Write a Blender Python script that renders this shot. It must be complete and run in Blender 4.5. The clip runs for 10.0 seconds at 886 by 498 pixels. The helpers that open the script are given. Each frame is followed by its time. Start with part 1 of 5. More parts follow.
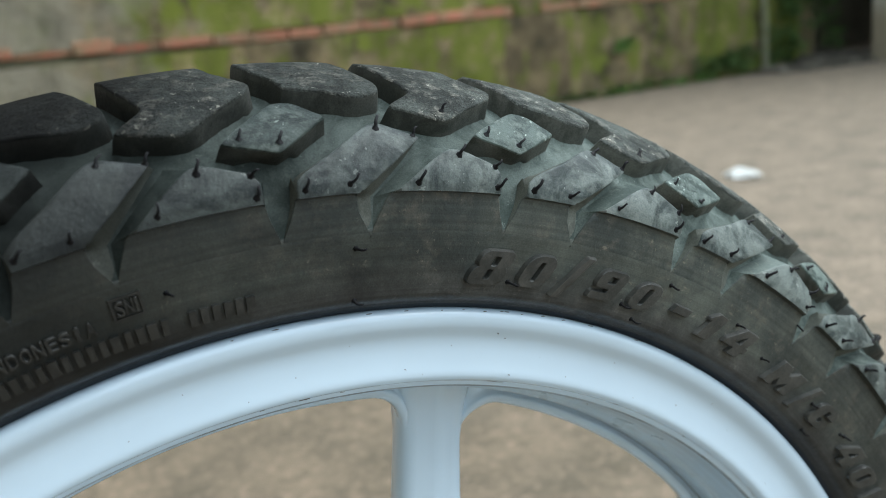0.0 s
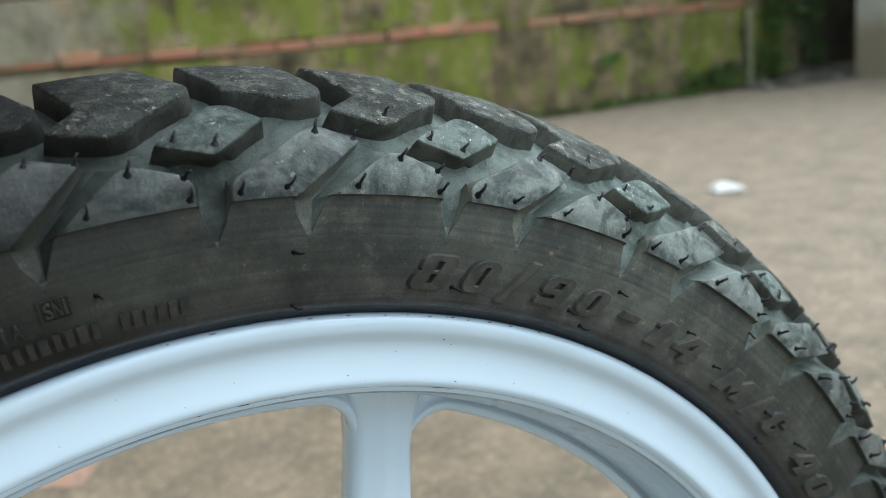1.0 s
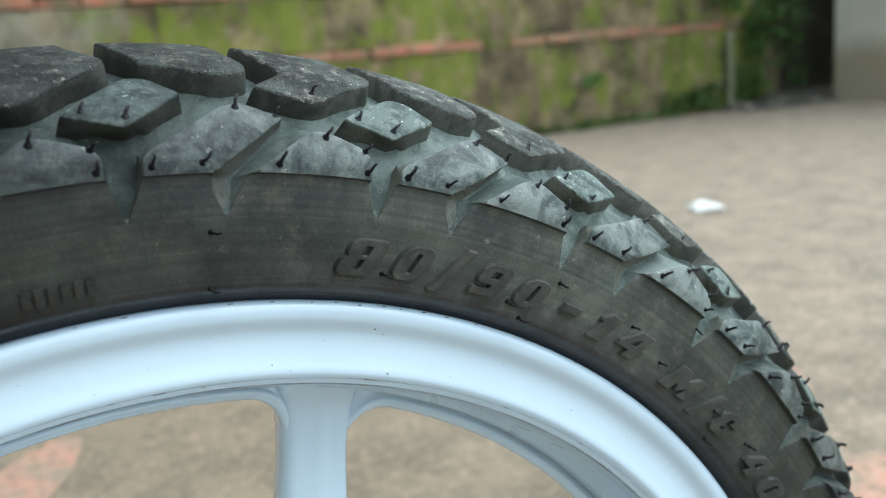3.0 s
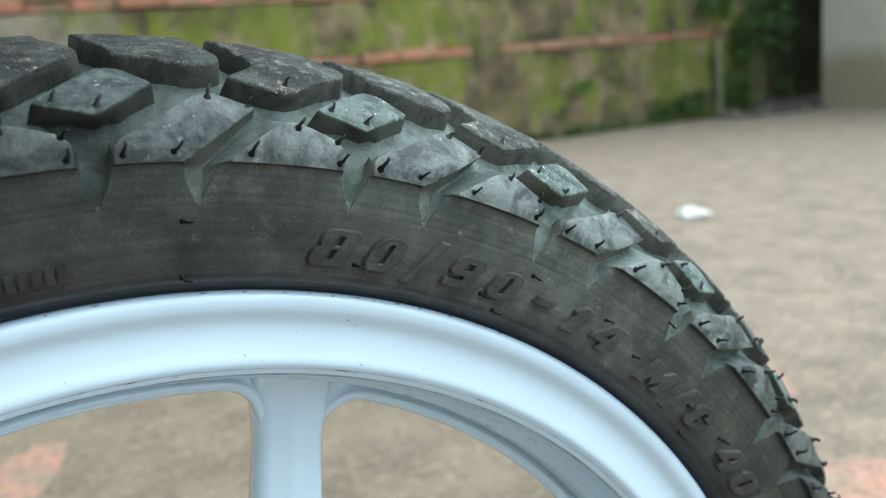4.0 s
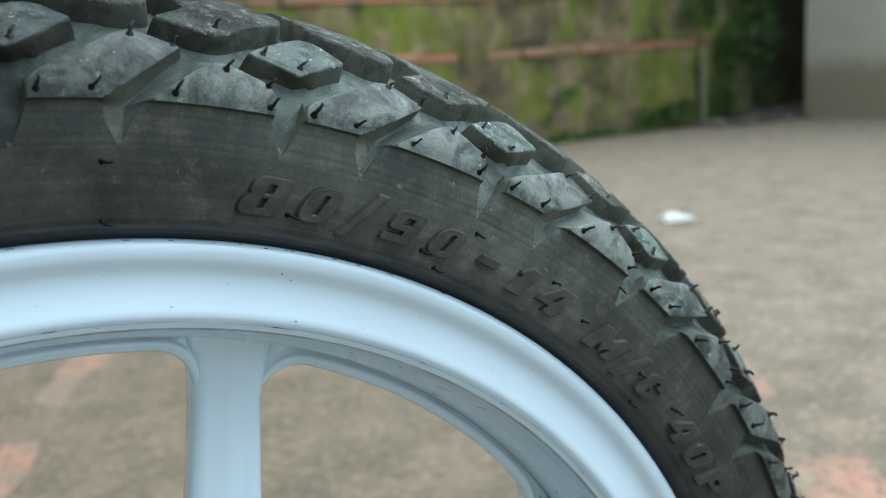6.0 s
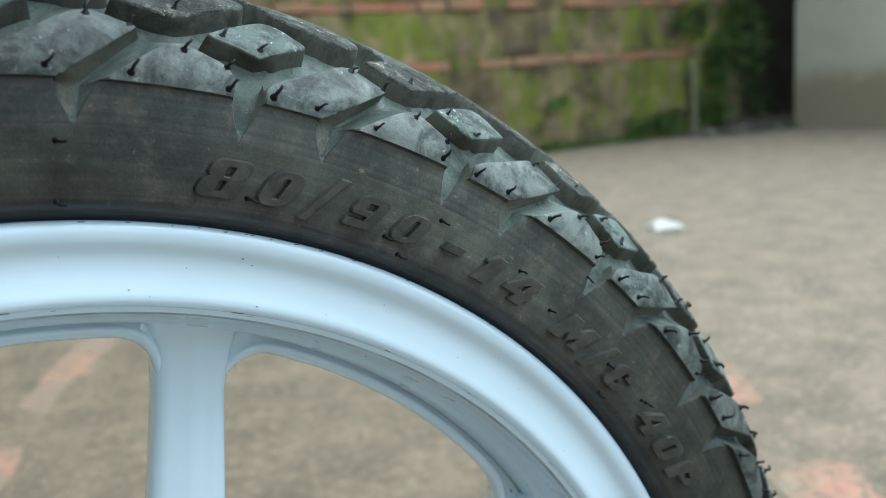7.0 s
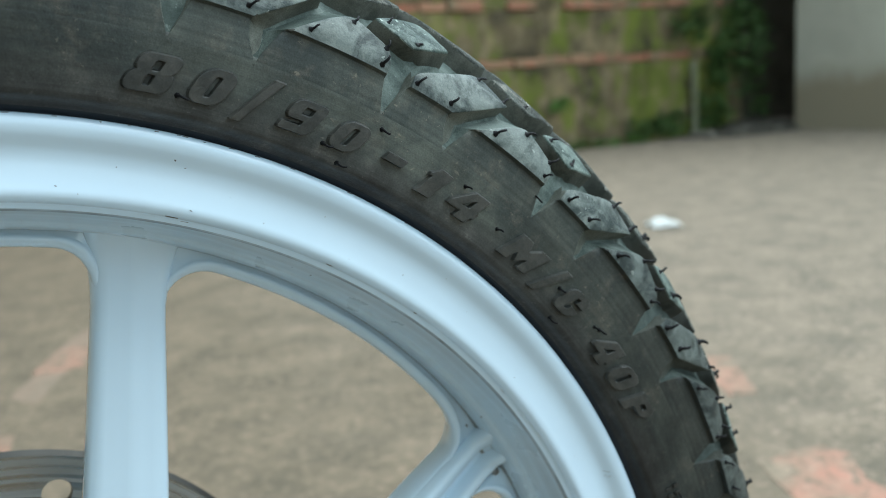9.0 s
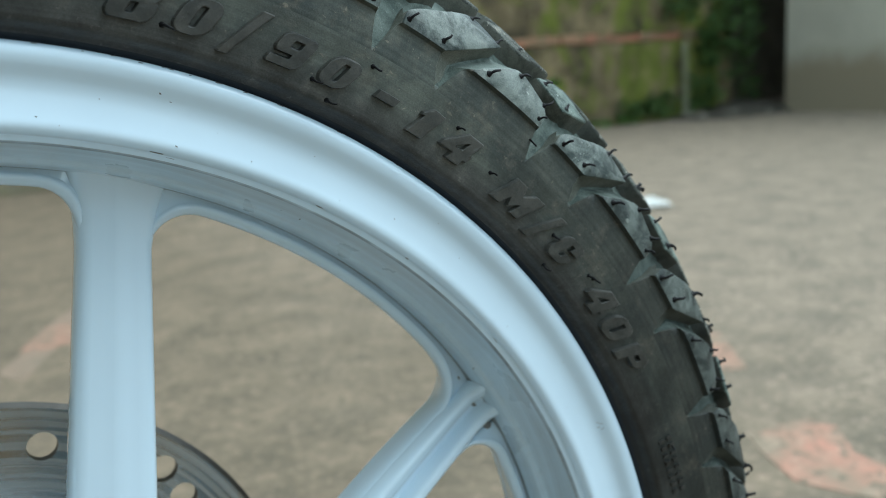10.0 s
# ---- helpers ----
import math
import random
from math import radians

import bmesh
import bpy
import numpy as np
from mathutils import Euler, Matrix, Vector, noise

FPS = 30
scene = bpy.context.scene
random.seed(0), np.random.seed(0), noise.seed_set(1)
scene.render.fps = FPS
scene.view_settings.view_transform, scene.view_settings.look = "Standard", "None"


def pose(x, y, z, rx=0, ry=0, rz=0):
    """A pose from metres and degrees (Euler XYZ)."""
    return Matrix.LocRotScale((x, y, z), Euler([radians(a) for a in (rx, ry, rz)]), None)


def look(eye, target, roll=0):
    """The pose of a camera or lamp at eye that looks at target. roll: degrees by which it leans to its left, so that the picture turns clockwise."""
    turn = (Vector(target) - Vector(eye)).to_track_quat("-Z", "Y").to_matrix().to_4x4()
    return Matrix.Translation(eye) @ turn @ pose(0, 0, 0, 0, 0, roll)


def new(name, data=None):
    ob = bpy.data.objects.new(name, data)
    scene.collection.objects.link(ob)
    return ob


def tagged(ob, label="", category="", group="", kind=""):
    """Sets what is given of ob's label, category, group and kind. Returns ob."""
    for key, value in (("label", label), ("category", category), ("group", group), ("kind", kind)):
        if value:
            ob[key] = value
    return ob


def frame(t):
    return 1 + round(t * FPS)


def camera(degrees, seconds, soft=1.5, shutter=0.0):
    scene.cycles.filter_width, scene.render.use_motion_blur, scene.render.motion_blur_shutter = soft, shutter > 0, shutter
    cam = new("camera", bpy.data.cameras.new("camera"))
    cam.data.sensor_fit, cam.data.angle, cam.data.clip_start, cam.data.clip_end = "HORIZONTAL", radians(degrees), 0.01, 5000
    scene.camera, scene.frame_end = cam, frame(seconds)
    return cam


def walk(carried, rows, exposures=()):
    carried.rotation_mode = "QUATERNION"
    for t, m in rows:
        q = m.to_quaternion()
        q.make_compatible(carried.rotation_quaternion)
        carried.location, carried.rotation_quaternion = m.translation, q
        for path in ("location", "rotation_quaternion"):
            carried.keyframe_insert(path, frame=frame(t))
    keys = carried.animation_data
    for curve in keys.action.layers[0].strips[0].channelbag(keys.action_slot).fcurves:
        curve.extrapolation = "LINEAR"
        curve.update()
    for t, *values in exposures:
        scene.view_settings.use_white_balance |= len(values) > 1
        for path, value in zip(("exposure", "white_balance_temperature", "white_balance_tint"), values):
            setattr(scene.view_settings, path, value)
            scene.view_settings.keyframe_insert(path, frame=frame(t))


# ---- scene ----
cam = camera(55.16, 10.0, soft=0.25)
cam.data.dof.use_dof = True
cam.data.dof.focus_distance = 0.195
cam.data.dof.aperture_fstop = 15.0
PATH = [
    (0.0, -0.0327, -0.1638, 0.4953, 75.388, 5.972, -26.059),
    (0.5, -0.0276, -0.1663, 0.4931, 75.999, 5.860, -26.350),
    (1.0, -0.0235, -0.1676, 0.4920, 76.240, 5.608, -26.776),
    (1.5, -0.0199, -0.1632, 0.4861, 76.388, 5.393, -27.121),
    (2.0, -0.0182, -0.1619, 0.4839, 76.672, 5.148, -27.389),
    (2.5, -0.0138, -0.1648, 0.4830, 77.079, 5.044, -27.521),
    (4.0, -0.0091, -0.1719, 0.4787, 77.834, 4.650, -28.331),
    (4.5, -0.0060, -0.1723, 0.4756, 77.880, 4.531, -28.622),
    (5.0, -0.0041, -0.1725, 0.4723, 77.935, 4.429, -28.792),
    (5.5, -0.0006, -0.1732, 0.4686, 78.009, 4.273, -28.872),
    (6.0, 0.0010, -0.1740, 0.4646, 78.310, 4.109, -29.142),
    (7.5, 0.0096, -0.1791, 0.4541, 79.125, 3.863, -29.707),
    (8.0, 0.0119, -0.1809, 0.4473, 79.325, 3.959, -29.597),
    (8.5, 0.0144, -0.1825, 0.4407, 79.413, 3.903, -29.501),
    (9.0, 0.0172, -0.1850, 0.4349, 79.261, 3.891, -29.446),
    (9.5, 0.0163, -0.1831, 0.4299, 78.775, 3.788, -29.638),
    (10.0, 0.0171, -0.1826, 0.4245, 78.056, 3.684, -30.094),
]
walk(cam, [(t, pose(x, y, z, rx, ry, rz)) for t, x, y, z, rx, ry, rz in PATH], exposures=[
    (0.0, 0.11, 6090, 9), (0.5, 0.15, 6080, 9), (1.0, 0.23, 6070, 8.5), (1.5, 0.26, 6050, 8.5), (2.0, 0.20, 6030, 8.5), (2.5, 0.38, 6000, 8), (4.0, 0.46, 5930, 7.5), (4.5, 0.38, 5910, 7.5),
    (5.0, 0.34, 5900, 6.5), (5.5, 0.24, 5890, 6.5), (6.0, 0.15, 5870, 5.5), (7.5, 0.26, 5860, 4.5), (8.0, 0.19, 5860, 4), (8.5, 0.12, 5860, 3), (9.0, 0.13, 5850, 2.5), (9.5, 0.09, 5830, 2), (10.0, 0.02, 5800, 1.5)])

# ---- world and light: an overcast day ----
world = bpy.data.worlds.new("overcast_sky")
scene.world = world
world.use_nodes = True
wn, wl = world.node_tree.nodes, world.node_tree.links
wn.clear()
sky = wn.new("ShaderNodeTexSky")
sky.sky_type, sky.sun_disc = "NISHITA", False
sky.sun_elevation, sky.sun_rotation = radians(54), radians(110)
cloud = wn.new("ShaderNodeMix")
cloud.data_type = "RGBA"
cloud.inputs[0].default_value = 0.8
# overcast cloud: about twice as bright overhead as at the horizon
way = wn.new("ShaderNodeTexCoord")
split = wn.new("ShaderNodeSeparateXYZ")
rise = wn.new("ShaderNodeMapRange")
rise.inputs["From Min"].default_value, rise.inputs["From Max"].default_value = 0.0, 1.0
rise.inputs["To Min"].default_value, rise.inputs["To Max"].default_value = 0.6, 1.2
tint = wn.new("ShaderNodeVectorMath")
tint.operation = "SCALE"
tint.inputs[0].default_value = (8.0, 9.2, 9.7)
wl.new(way.outputs["Generated"], split.inputs[0])
wl.new(split.outputs["Z"], rise.inputs["Value"])
wl.new(rise.outputs["Result"], tint.inputs["Scale"])
wl.new(tint.outputs[0], cloud.inputs[7])
bg = wn.new("ShaderNodeBackground")
bg.inputs["Strength"].default_value = 0.235
wout = wn.new("ShaderNodeOutputWorld")
wl.new(sky.outputs[0], cloud.inputs[6])
wl.new(cloud.outputs[2], bg.inputs["Color"])
wl.new(bg.outputs[0], wout.inputs["Surface"])
sun = new("sun", bpy.data.lights.new("sun", "SUN"))
sun.data.energy, sun.data.angle, sun.data.color = 2.6, radians(60), (1.0, 0.96, 0.88)
# the clouded sun stands to the right of the wheel
sun.matrix_world = look((1.9, -0.7, 2.8), (0, 0, 0))


# ---- materials ----
def material(name, base, rough, metal=0.0, second=None, scale=30.0, amount=0.5, fine=None, fine_scale=300.0, fine_amount=0.3,
             bump=0.0, bump_scale=400.0, rough_var=0.1, specular=0.5, coat=0.0, island=0.0, specks=None, speck_scale=900.0, speck_from=0.66):
    """A surface with variation at two scales, fine relief and uneven gloss."""
    m = bpy.data.materials.new(name)
    m.use_nodes = True
    n, l = m.node_tree.nodes, m.node_tree.links
    b = n["Principled BSDF"]
    b.inputs["Metallic"].default_value = metal
    b.inputs["Specular IOR Level"].default_value = specular
    b.inputs["Coat Weight"].default_value = coat
    b.inputs["Coat Roughness"].default_value = 0.12
    co = n.new("ShaderNodeTexCoord")

    def tex(sc, detail=5.0, rgh=0.6):
        t = n.new("ShaderNodeTexNoise")
        t.inputs["Scale"].default_value, t.inputs["Detail"].default_value, t.inputs["Roughness"].default_value = sc, detail, rgh
        l.new(co.outputs["Object"], t.inputs["Vector"])
        return t

    def blend(fac, a, c, lo=0.35, hi=0.65, top=1.0):
        r = n.new("ShaderNodeMapRange")
        r.inputs["From Min"].default_value, r.inputs["From Max"].default_value, r.inputs["To Max"].default_value = lo, hi, top
        l.new(fac, r.inputs["Value"])
        x = n.new("ShaderNodeMix")
        x.data_type = "RGBA"
        l.new(r.outputs["Result"], x.inputs[0])
        for s, v in ((6, a), (7, c)):
            if isinstance(v, tuple):
                x.inputs[s].default_value = (*v, 1)
            else:
                l.new(v, x.inputs[s])
        return x.outputs[2]

    big = tex(scale)
    small = tex(fine_scale, 4.0, 0.7)
    colour = blend(big.outputs["Fac"], base, second or tuple(0.75 * v for v in base), top=amount)
    colour = blend(small.outputs["Fac"], colour, fine or tuple(min(1.0, 1.5 * v) for v in base), 0.5, 0.75, fine_amount)
    if specks:  # scattered grains of dust and grit
        grit = tex(speck_scale, 2.0, 0.5)
        colour = blend(grit.outputs["Fac"], colour, specks, speck_from, speck_from + 0.04, 0.85)
    if island:
        info = n.new("ShaderNodeObjectInfo")
        hsv = n.new("ShaderNodeHueSaturation")
        r = n.new("ShaderNodeMapRange")
        r.inputs["To Min"].default_value, r.inputs["To Max"].default_value = 1 - island, 1 + island
        l.new(info.outputs["Random"], r.inputs["Value"])
        l.new(r.outputs["Result"], hsv.inputs["Value"])
        l.new(colour, hsv.inputs["Color"])
        colour = hsv.outputs["Color"]
    l.new(colour, b.inputs["Base Color"])
    r = n.new("ShaderNodeMapRange")
    r.inputs["To Min"].default_value, r.inputs["To Max"].default_value = rough - rough_var, rough + rough_var
    l.new(big.outputs["Fac"], r.inputs["Value"])
    l.new(r.outputs["Result"], b.inputs["Roughness"])
    if bump:
        t = tex(bump_scale, 6.0, 0.65)
        k = n.new("ShaderNodeBump")
        k.inputs["Strength"].default_value, k.inputs["Distance"].default_value = bump, 0.6 / bump_scale
        l.new(t.outputs["Fac"], k.inputs["Height"])
        l.new(k.outputs["Normal"], b.inputs["Normal"])
    return m


def rubber(name, dark, light, dust, rough=0.45, specular=0.45, mottle=70.0, dust_scale=240.0, dust_from=0.50, dust_to=0.68, dust_amount=0.8, grain=0.25, speck=0.0, bump=0.3, bump_scale=500.0, vary=0.0, dull=0.45, full=1.25, fade=(0.185, 0.245, 0.45)):
    """Weathered rubber: mottled, dusted in uneven smears, finely grained, with a few pale grains of grit."""
    m = bpy.data.materials.new(name)
    m.use_nodes = True
    n, l = m.node_tree.nodes, m.node_tree.links
    b = n["Principled BSDF"]
    b.inputs["Specular IOR Level"].default_value = specular
    co = n.new("ShaderNodeTexCoord")
    info = n.new("ShaderNodeObjectInfo")
    off = n.new("ShaderNodeVectorMath")
    off.operation = "MULTIPLY_ADD"
    off.inputs[1].default_value = (3.0, 5.0, 7.0)
    l.new(info.outputs["Random"], off.inputs[0])
    l.new(co.outputs["Object"], off.inputs[2])

    def tex(sc, detail, rgh, warp=0.0):
        t = n.new("ShaderNodeTexNoise")
        for k, v in (("Scale", sc), ("Detail", detail), ("Roughness", rgh), ("Distortion", warp)):
            t.inputs[k].default_value = v
        l.new(off.outputs[0], t.inputs["Vector"])
        return t.outputs["Fac"]

    def span(fac, lo, hi, a, c):
        r = n.new("ShaderNodeMapRange")
        for k, v in (("From Min", lo), ("From Max", hi), ("To Min", a), ("To Max", c)):
            r.inputs[k].default_value = v
        l.new(fac, r.inputs["Value"])
        return r.outputs["Result"]

    def mixed(fac, a, c):
        x = n.new("ShaderNodeMix")
        x.data_type = "RGBA"
        l.new(fac, x.inputs[0])
        for k, v in ((6, a), (7, c)):
            if isinstance(v, tuple):
                x.inputs[k].default_value = (*v, 1)
            else:
                l.new(v, x.inputs[k])
        return x.outputs[2]

    def times(a, c):
        x = n.new("ShaderNodeMath")
        x.operation = "MULTIPLY"
        l.new(a, x.inputs[0])
        l.new(c, x.inputs[1])
        return x.outputs[0]

    big = tex(mottle, 8.0, 0.65, 0.8)
    smear = tex(dust_scale, 8.0, 0.72, 0.25)
    fine = tex(2600.0, 3.0, 0.6)
    colour = mixed(span(big, 0.42, 0.58, 0.0, 1.0), dark, light)
    patch = span(tex(mottle * 1.7 + 5.0, 4.0, 0.6, 0.5), 0.38, 0.62, 0.25, 1.0)
    colour = mixed(times(span(smear, dust_from, dust_to, 0.0, dust_amount), patch), colour, dust)
    if speck:
        size = span(tex(150.0, 2.0, 0.5), 0.4, 0.7, 0.74, 0.64)
        k = n.new("ShaderNodeMath")
        k.operation = "GREATER_THAN"
        l.new(tex(700.0, 2.0, 0.6, 0.6), k.inputs[0])
        l.new(size, k.inputs[1])
        colour = mixed(span(k.outputs[0], 0.0, 1.0, 0.0, speck), colour, tuple(min(1.0, 1.6 * v) for v in dust))
    # sheen painted into the rubber's tone along world X, uneven border; the rest blacker
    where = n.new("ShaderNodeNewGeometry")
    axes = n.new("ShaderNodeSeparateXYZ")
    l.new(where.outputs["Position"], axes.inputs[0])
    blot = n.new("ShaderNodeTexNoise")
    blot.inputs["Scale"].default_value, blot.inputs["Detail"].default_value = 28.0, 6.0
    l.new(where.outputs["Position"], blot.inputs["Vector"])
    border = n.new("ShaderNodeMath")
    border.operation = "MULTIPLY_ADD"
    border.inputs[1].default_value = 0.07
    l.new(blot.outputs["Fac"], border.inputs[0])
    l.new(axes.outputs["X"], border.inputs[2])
    sheen_tone = times(span(border.outputs[0], 0.0, 0.13, dull, full), span(border.outputs[0], fade[0], fade[1], 1.0, fade[2]))
    hsv = n.new("ShaderNodeHueSaturation")
    value = times(span(fine, 0.3, 0.7, 1 - grain, 1 + grain), sheen_tone)
    if vary:
        value = times(value, span(info.outputs["Random"], 0.0, 1.0, 1 - vary, 1 + vary))
    l.new(value, hsv.inputs["Value"])
    l.new(colour, hsv.inputs["Color"])
    l.new(hsv.outputs["Color"], b.inputs["Base Color"])
    l.new(span(smear, 0.3, 0.7, rough - 0.12, rough + 0.15), b.inputs["Roughness"])
    k = n.new("ShaderNodeBump")
    k.inputs["Strength"].default_value, k.inputs["Distance"].default_value = bump, 0.6 / bump_scale
    l.new(tex(bump_scale, 8.0, 0.7), k.inputs["Height"])
    l.new(k.outputs["Normal"], b.inputs["Normal"])
    return m


RUBBER_SIDE = rubber("brown_weathered_sidewall_rubber", (0.028, 0.033, 0.031), (0.053, 0.058, 0.051), (0.116, 0.104, 0.084), rough=0.42, mottle=32, dust_scale=150, dust_amount=0.55, grain=0.2, speck=0.3, bump=0.25, bump_scale=700, dull=0.28, full=1.55, fade=(0.155, 0.225, 0.42), specular=0.34)


def ring_streaks(m, scale, low, high):
    """Fine streaks round the axle, as a mould and wear leave them."""
    n, l = m.node_tree.nodes, m.node_tree.links
    b = n["Principled BSDF"]
    old = b.inputs["Base Color"].links[0].from_socket
    co = [x for x in n if x.type == "TEX_COORD"][0]
    flat_ = n.new("ShaderNodeVectorMath")
    flat_.operation = "MULTIPLY"
    flat_.inputs[1].default_value = (1, 0, 1)
    size = n.new("ShaderNodeVectorMath")
    size.operation = "LENGTH"
    l.new(co.outputs["Object"], flat_.inputs[0])
    l.new(flat_.outputs[0], size.inputs[0])
    slow = n.new("ShaderNodeTexNoise")
    slow.inputs["Scale"].default_value = 14.0
    l.new(co.outputs["Object"], slow.inputs["Vector"])
    add = n.new("ShaderNodeMath")
    add.operation = "MULTIPLY_ADD"
    add.inputs[1].default_value = 0.004
    l.new(slow.outputs["Fac"], add.inputs[0])
    l.new(size.outputs["Value"], add.inputs[2])
    t = n.new("ShaderNodeTexNoise")
    t.noise_dimensions = "1D"
    t.inputs["Scale"].default_value, t.inputs["Detail"].default_value, t.inputs["Roughness"].default_value = scale, 5.0, 0.7
    l.new(add.outputs[0], t.inputs["W"])
    r = n.new("ShaderNodeMapRange")
    r.inputs["From Min"].default_value, r.inputs["From Max"].default_value = 0.3, 0.7
    r.inputs["To Min"].default_value, r.inputs["To Max"].default_value = low, high
    l.new(t.outputs["Fac"], r.inputs["Value"])
    h = n.new("ShaderNodeHueSaturation")
    l.new(r.outputs["Result"], h.inputs["Value"])
    l.new(old, h.inputs["Color"])
    l.new(h.outputs["Color"], b.inputs["Base Color"])


ring_streaks(RUBBER_SIDE, 600.0, 0.80, 1.18)


def bulge_dust(m):
    """Cloudy patches of dust on the sidewall's bulge; darker and greyer towards the bead."""
    n, l = m.node_tree.nodes, m.node_tree.links
    b = n["Principled BSDF"]
    old = b.inputs["Base Color"].links[0].from_socket
    co = [x for x in n if x.type == "TEX_COORD"][0]
    plane = n.new("ShaderNodeVectorMath")
    plane.operation = "MULTIPLY"
    plane.inputs[1].default_value = (1, 0, 1)
    size = n.new("ShaderNodeVectorMath")
    size.operation = "LENGTH"
    l.new(co.outputs["Object"], plane.inputs[0])
    l.new(plane.outputs[0], size.inputs[0])
    cloud_ = n.new("ShaderNodeTexNoise")
    cloud_.inputs["Scale"].default_value, cloud_.inputs["Detail"].default_value, cloud_.inputs["Roughness"].default_value = 55.0, 7.0, 0.68
    l.new(co.outputs["Object"], cloud_.inputs["Vector"])
    add = n.new("ShaderNodeMath")
    add.operation = "MULTIPLY_ADD"
    add.inputs[1].default_value = 0.012
    l.new(cloud_.outputs["Fac"], add.inputs[0])
    l.new(size.outputs["Value"], add.inputs[2])
    r = n.new("ShaderNodeMapRange")
    r.inputs["From Min"].default_value, r.inputs["From Max"].default_value = 0.198, 0.209
    r.inputs["To Min"].default_value, r.inputs["To Max"].default_value = 0.62, 1.12
    l.new(add.outputs[0], r.inputs["Value"])
    sat = n.new("ShaderNodeMapRange")
    sat.inputs["From Min"].default_value, sat.inputs["From Max"].default_value = 0.62, 1.12
    sat.inputs["To Min"].default_value, sat.inputs["To Max"].default_value = 0.1, 1.15
    l.new(r.outputs["Result"], sat.inputs["Value"])
    patch = n.new("ShaderNodeMapRange")
    patch.inputs["From Min"].default_value, patch.inputs["From Max"].default_value = 0.35, 0.65
    patch.inputs["To Min"].default_value, patch.inputs["To Max"].default_value = 0.72, 1.25
    l.new(cloud_.outputs["Fac"], patch.inputs["Value"])
    k = n.new("ShaderNodeMath")
    k.operation = "MULTIPLY"
    l.new(r.outputs["Result"], k.inputs[0])
    l.new(patch.outputs["Result"], k.inputs[1])
    h = n.new("ShaderNodeHueSaturation")
    l.new(k.outputs[0], h.inputs["Value"])
    l.new(sat.outputs["Result"], h.inputs["Saturation"])
    l.new(old, h.inputs["Color"])
    l.new(h.outputs["Color"], b.inputs["Base Color"])


bulge_dust(RUBBER_SIDE)
RUBBER_BEAD = material("clean_black_bead_rubber", (0.014, 0.018, 0.024), 0.42, scale=80, bump=0.1, bump_scale=1500, specular=0.35)
RUBBER_TREAD = rubber("dusty_grey_shoulder_rubber", (0.023, 0.031, 0.030), (0.108, 0.126, 0.117), (0.173, 0.190, 0.174), rough=0.45, specular=0.28, mottle=95, dust_scale=200, dust_from=0.49, dust_to=0.58, dust_amount=0.35, grain=0.16, speck=0.5, bump=0.3, bump_scale=380, vary=0.12, dull=0.16, full=1.55)
# high full: grazing sheen of the crown's silhouette is put into its colour
RUBBER_CROWN = rubber("worn_black_crown_rubber", (0.015, 0.0165, 0.015), (0.036, 0.040, 0.036), (0.105, 0.102, 0.088), rough=0.6, specular=0.1, mottle=90, dust_scale=300, dust_from=0.5, dust_to=0.6, dust_amount=0.7, grain=0.5, speck=0.95, bump=1.0, bump_scale=300, vary=0.15, dull=0.04, full=3.6, fade=(0.185, 0.245, 1.0))
RUBBER_MIDDLE = rubber("scuffed_grey_middle_rubber", (0.020, 0.029, 0.026), (0.063, 0.081, 0.073), (0.139, 0.163, 0.146), rough=0.48, specular=0.16, mottle=110, dust_scale=320, dust_from=0.49, dust_to=0.58, dust_amount=0.65, grain=0.2, speck=0.9, bump=0.4, bump_scale=420, vary=0.12, dull=0.16, full=1.9, fade=(0.185, 0.245, 1.0))
RUBBER_FLOOR = rubber("dusty_groove_rubber", (0.053, 0.068, 0.061), (0.112, 0.136, 0.124), (0.194, 0.221, 0.201), rough=0.75, specular=0.1, mottle=60, dust_scale=200, dust_amount=0.5, grain=0.2, speck=0.2, bump=0.2, bump_scale=700, dull=0.12, full=1.25)
RUBBER_WALL = rubber("dark_block_side_rubber", (0.048, 0.053, 0.045), (0.098, 0.102, 0.088), (0.15, 0.152, 0.130), rough=0.6, specular=0.2, mottle=80, dust_scale=220, dust_amount=0.5, grain=0.22, speck=0.1, bump=0.3, bump_scale=600, dull=0.08, full=1.1)
# lighter than RUBBER_WALL: the light a leaning flank catches is put into its colour
RUBBER_SLOPE = rubber("dusty_brown_lit_flank_rubber", (0.111, 0.120, 0.103), (0.174, 0.187, 0.163), (0.242, 0.255, 0.228), rough=0.7, specular=0.12, mottle=70, dust_scale=200, dust_amount=0.5, grain=0.22, speck=0.2, bump=0.3, bump_scale=600, dull=0.3, full=0.85)
RUBBER_LETTER = rubber("smooth_letter_rubber", (0.025, 0.027, 0.025), (0.050, 0.050, 0.045), (0.10, 0.096, 0.082), rough=0.40, mottle=90, dust_scale=260, dust_amount=0.4, grain=0.2, bump=0.2, bump_scale=800)
RUBBER_HAIR = material("black_rubber_hair", (0.006, 0.006, 0.007), 0.5, scale=200, specular=0.15)
RIM_PAINT = material("pale_blue_white_rim_paint", (0.615, 0.755, 0.87), 0.2, second=(0.585, 0.72, 0.835), scale=25, amount=0.6,
                     fine=(0.60, 0.70, 0.76), fine_scale=300, fine_amount=0.0, bump=0.0, rough_var=0.03, coat=0.8)
CHIP = material("dark_paint_chip", (0.11, 0.105, 0.105), 0.7, scale=300)
RIM_GRIME = material("grimy_rim_groove", (0.36, 0.44, 0.50), 0.5, second=(0.17, 0.19, 0.20), scale=60, amount=0.9)
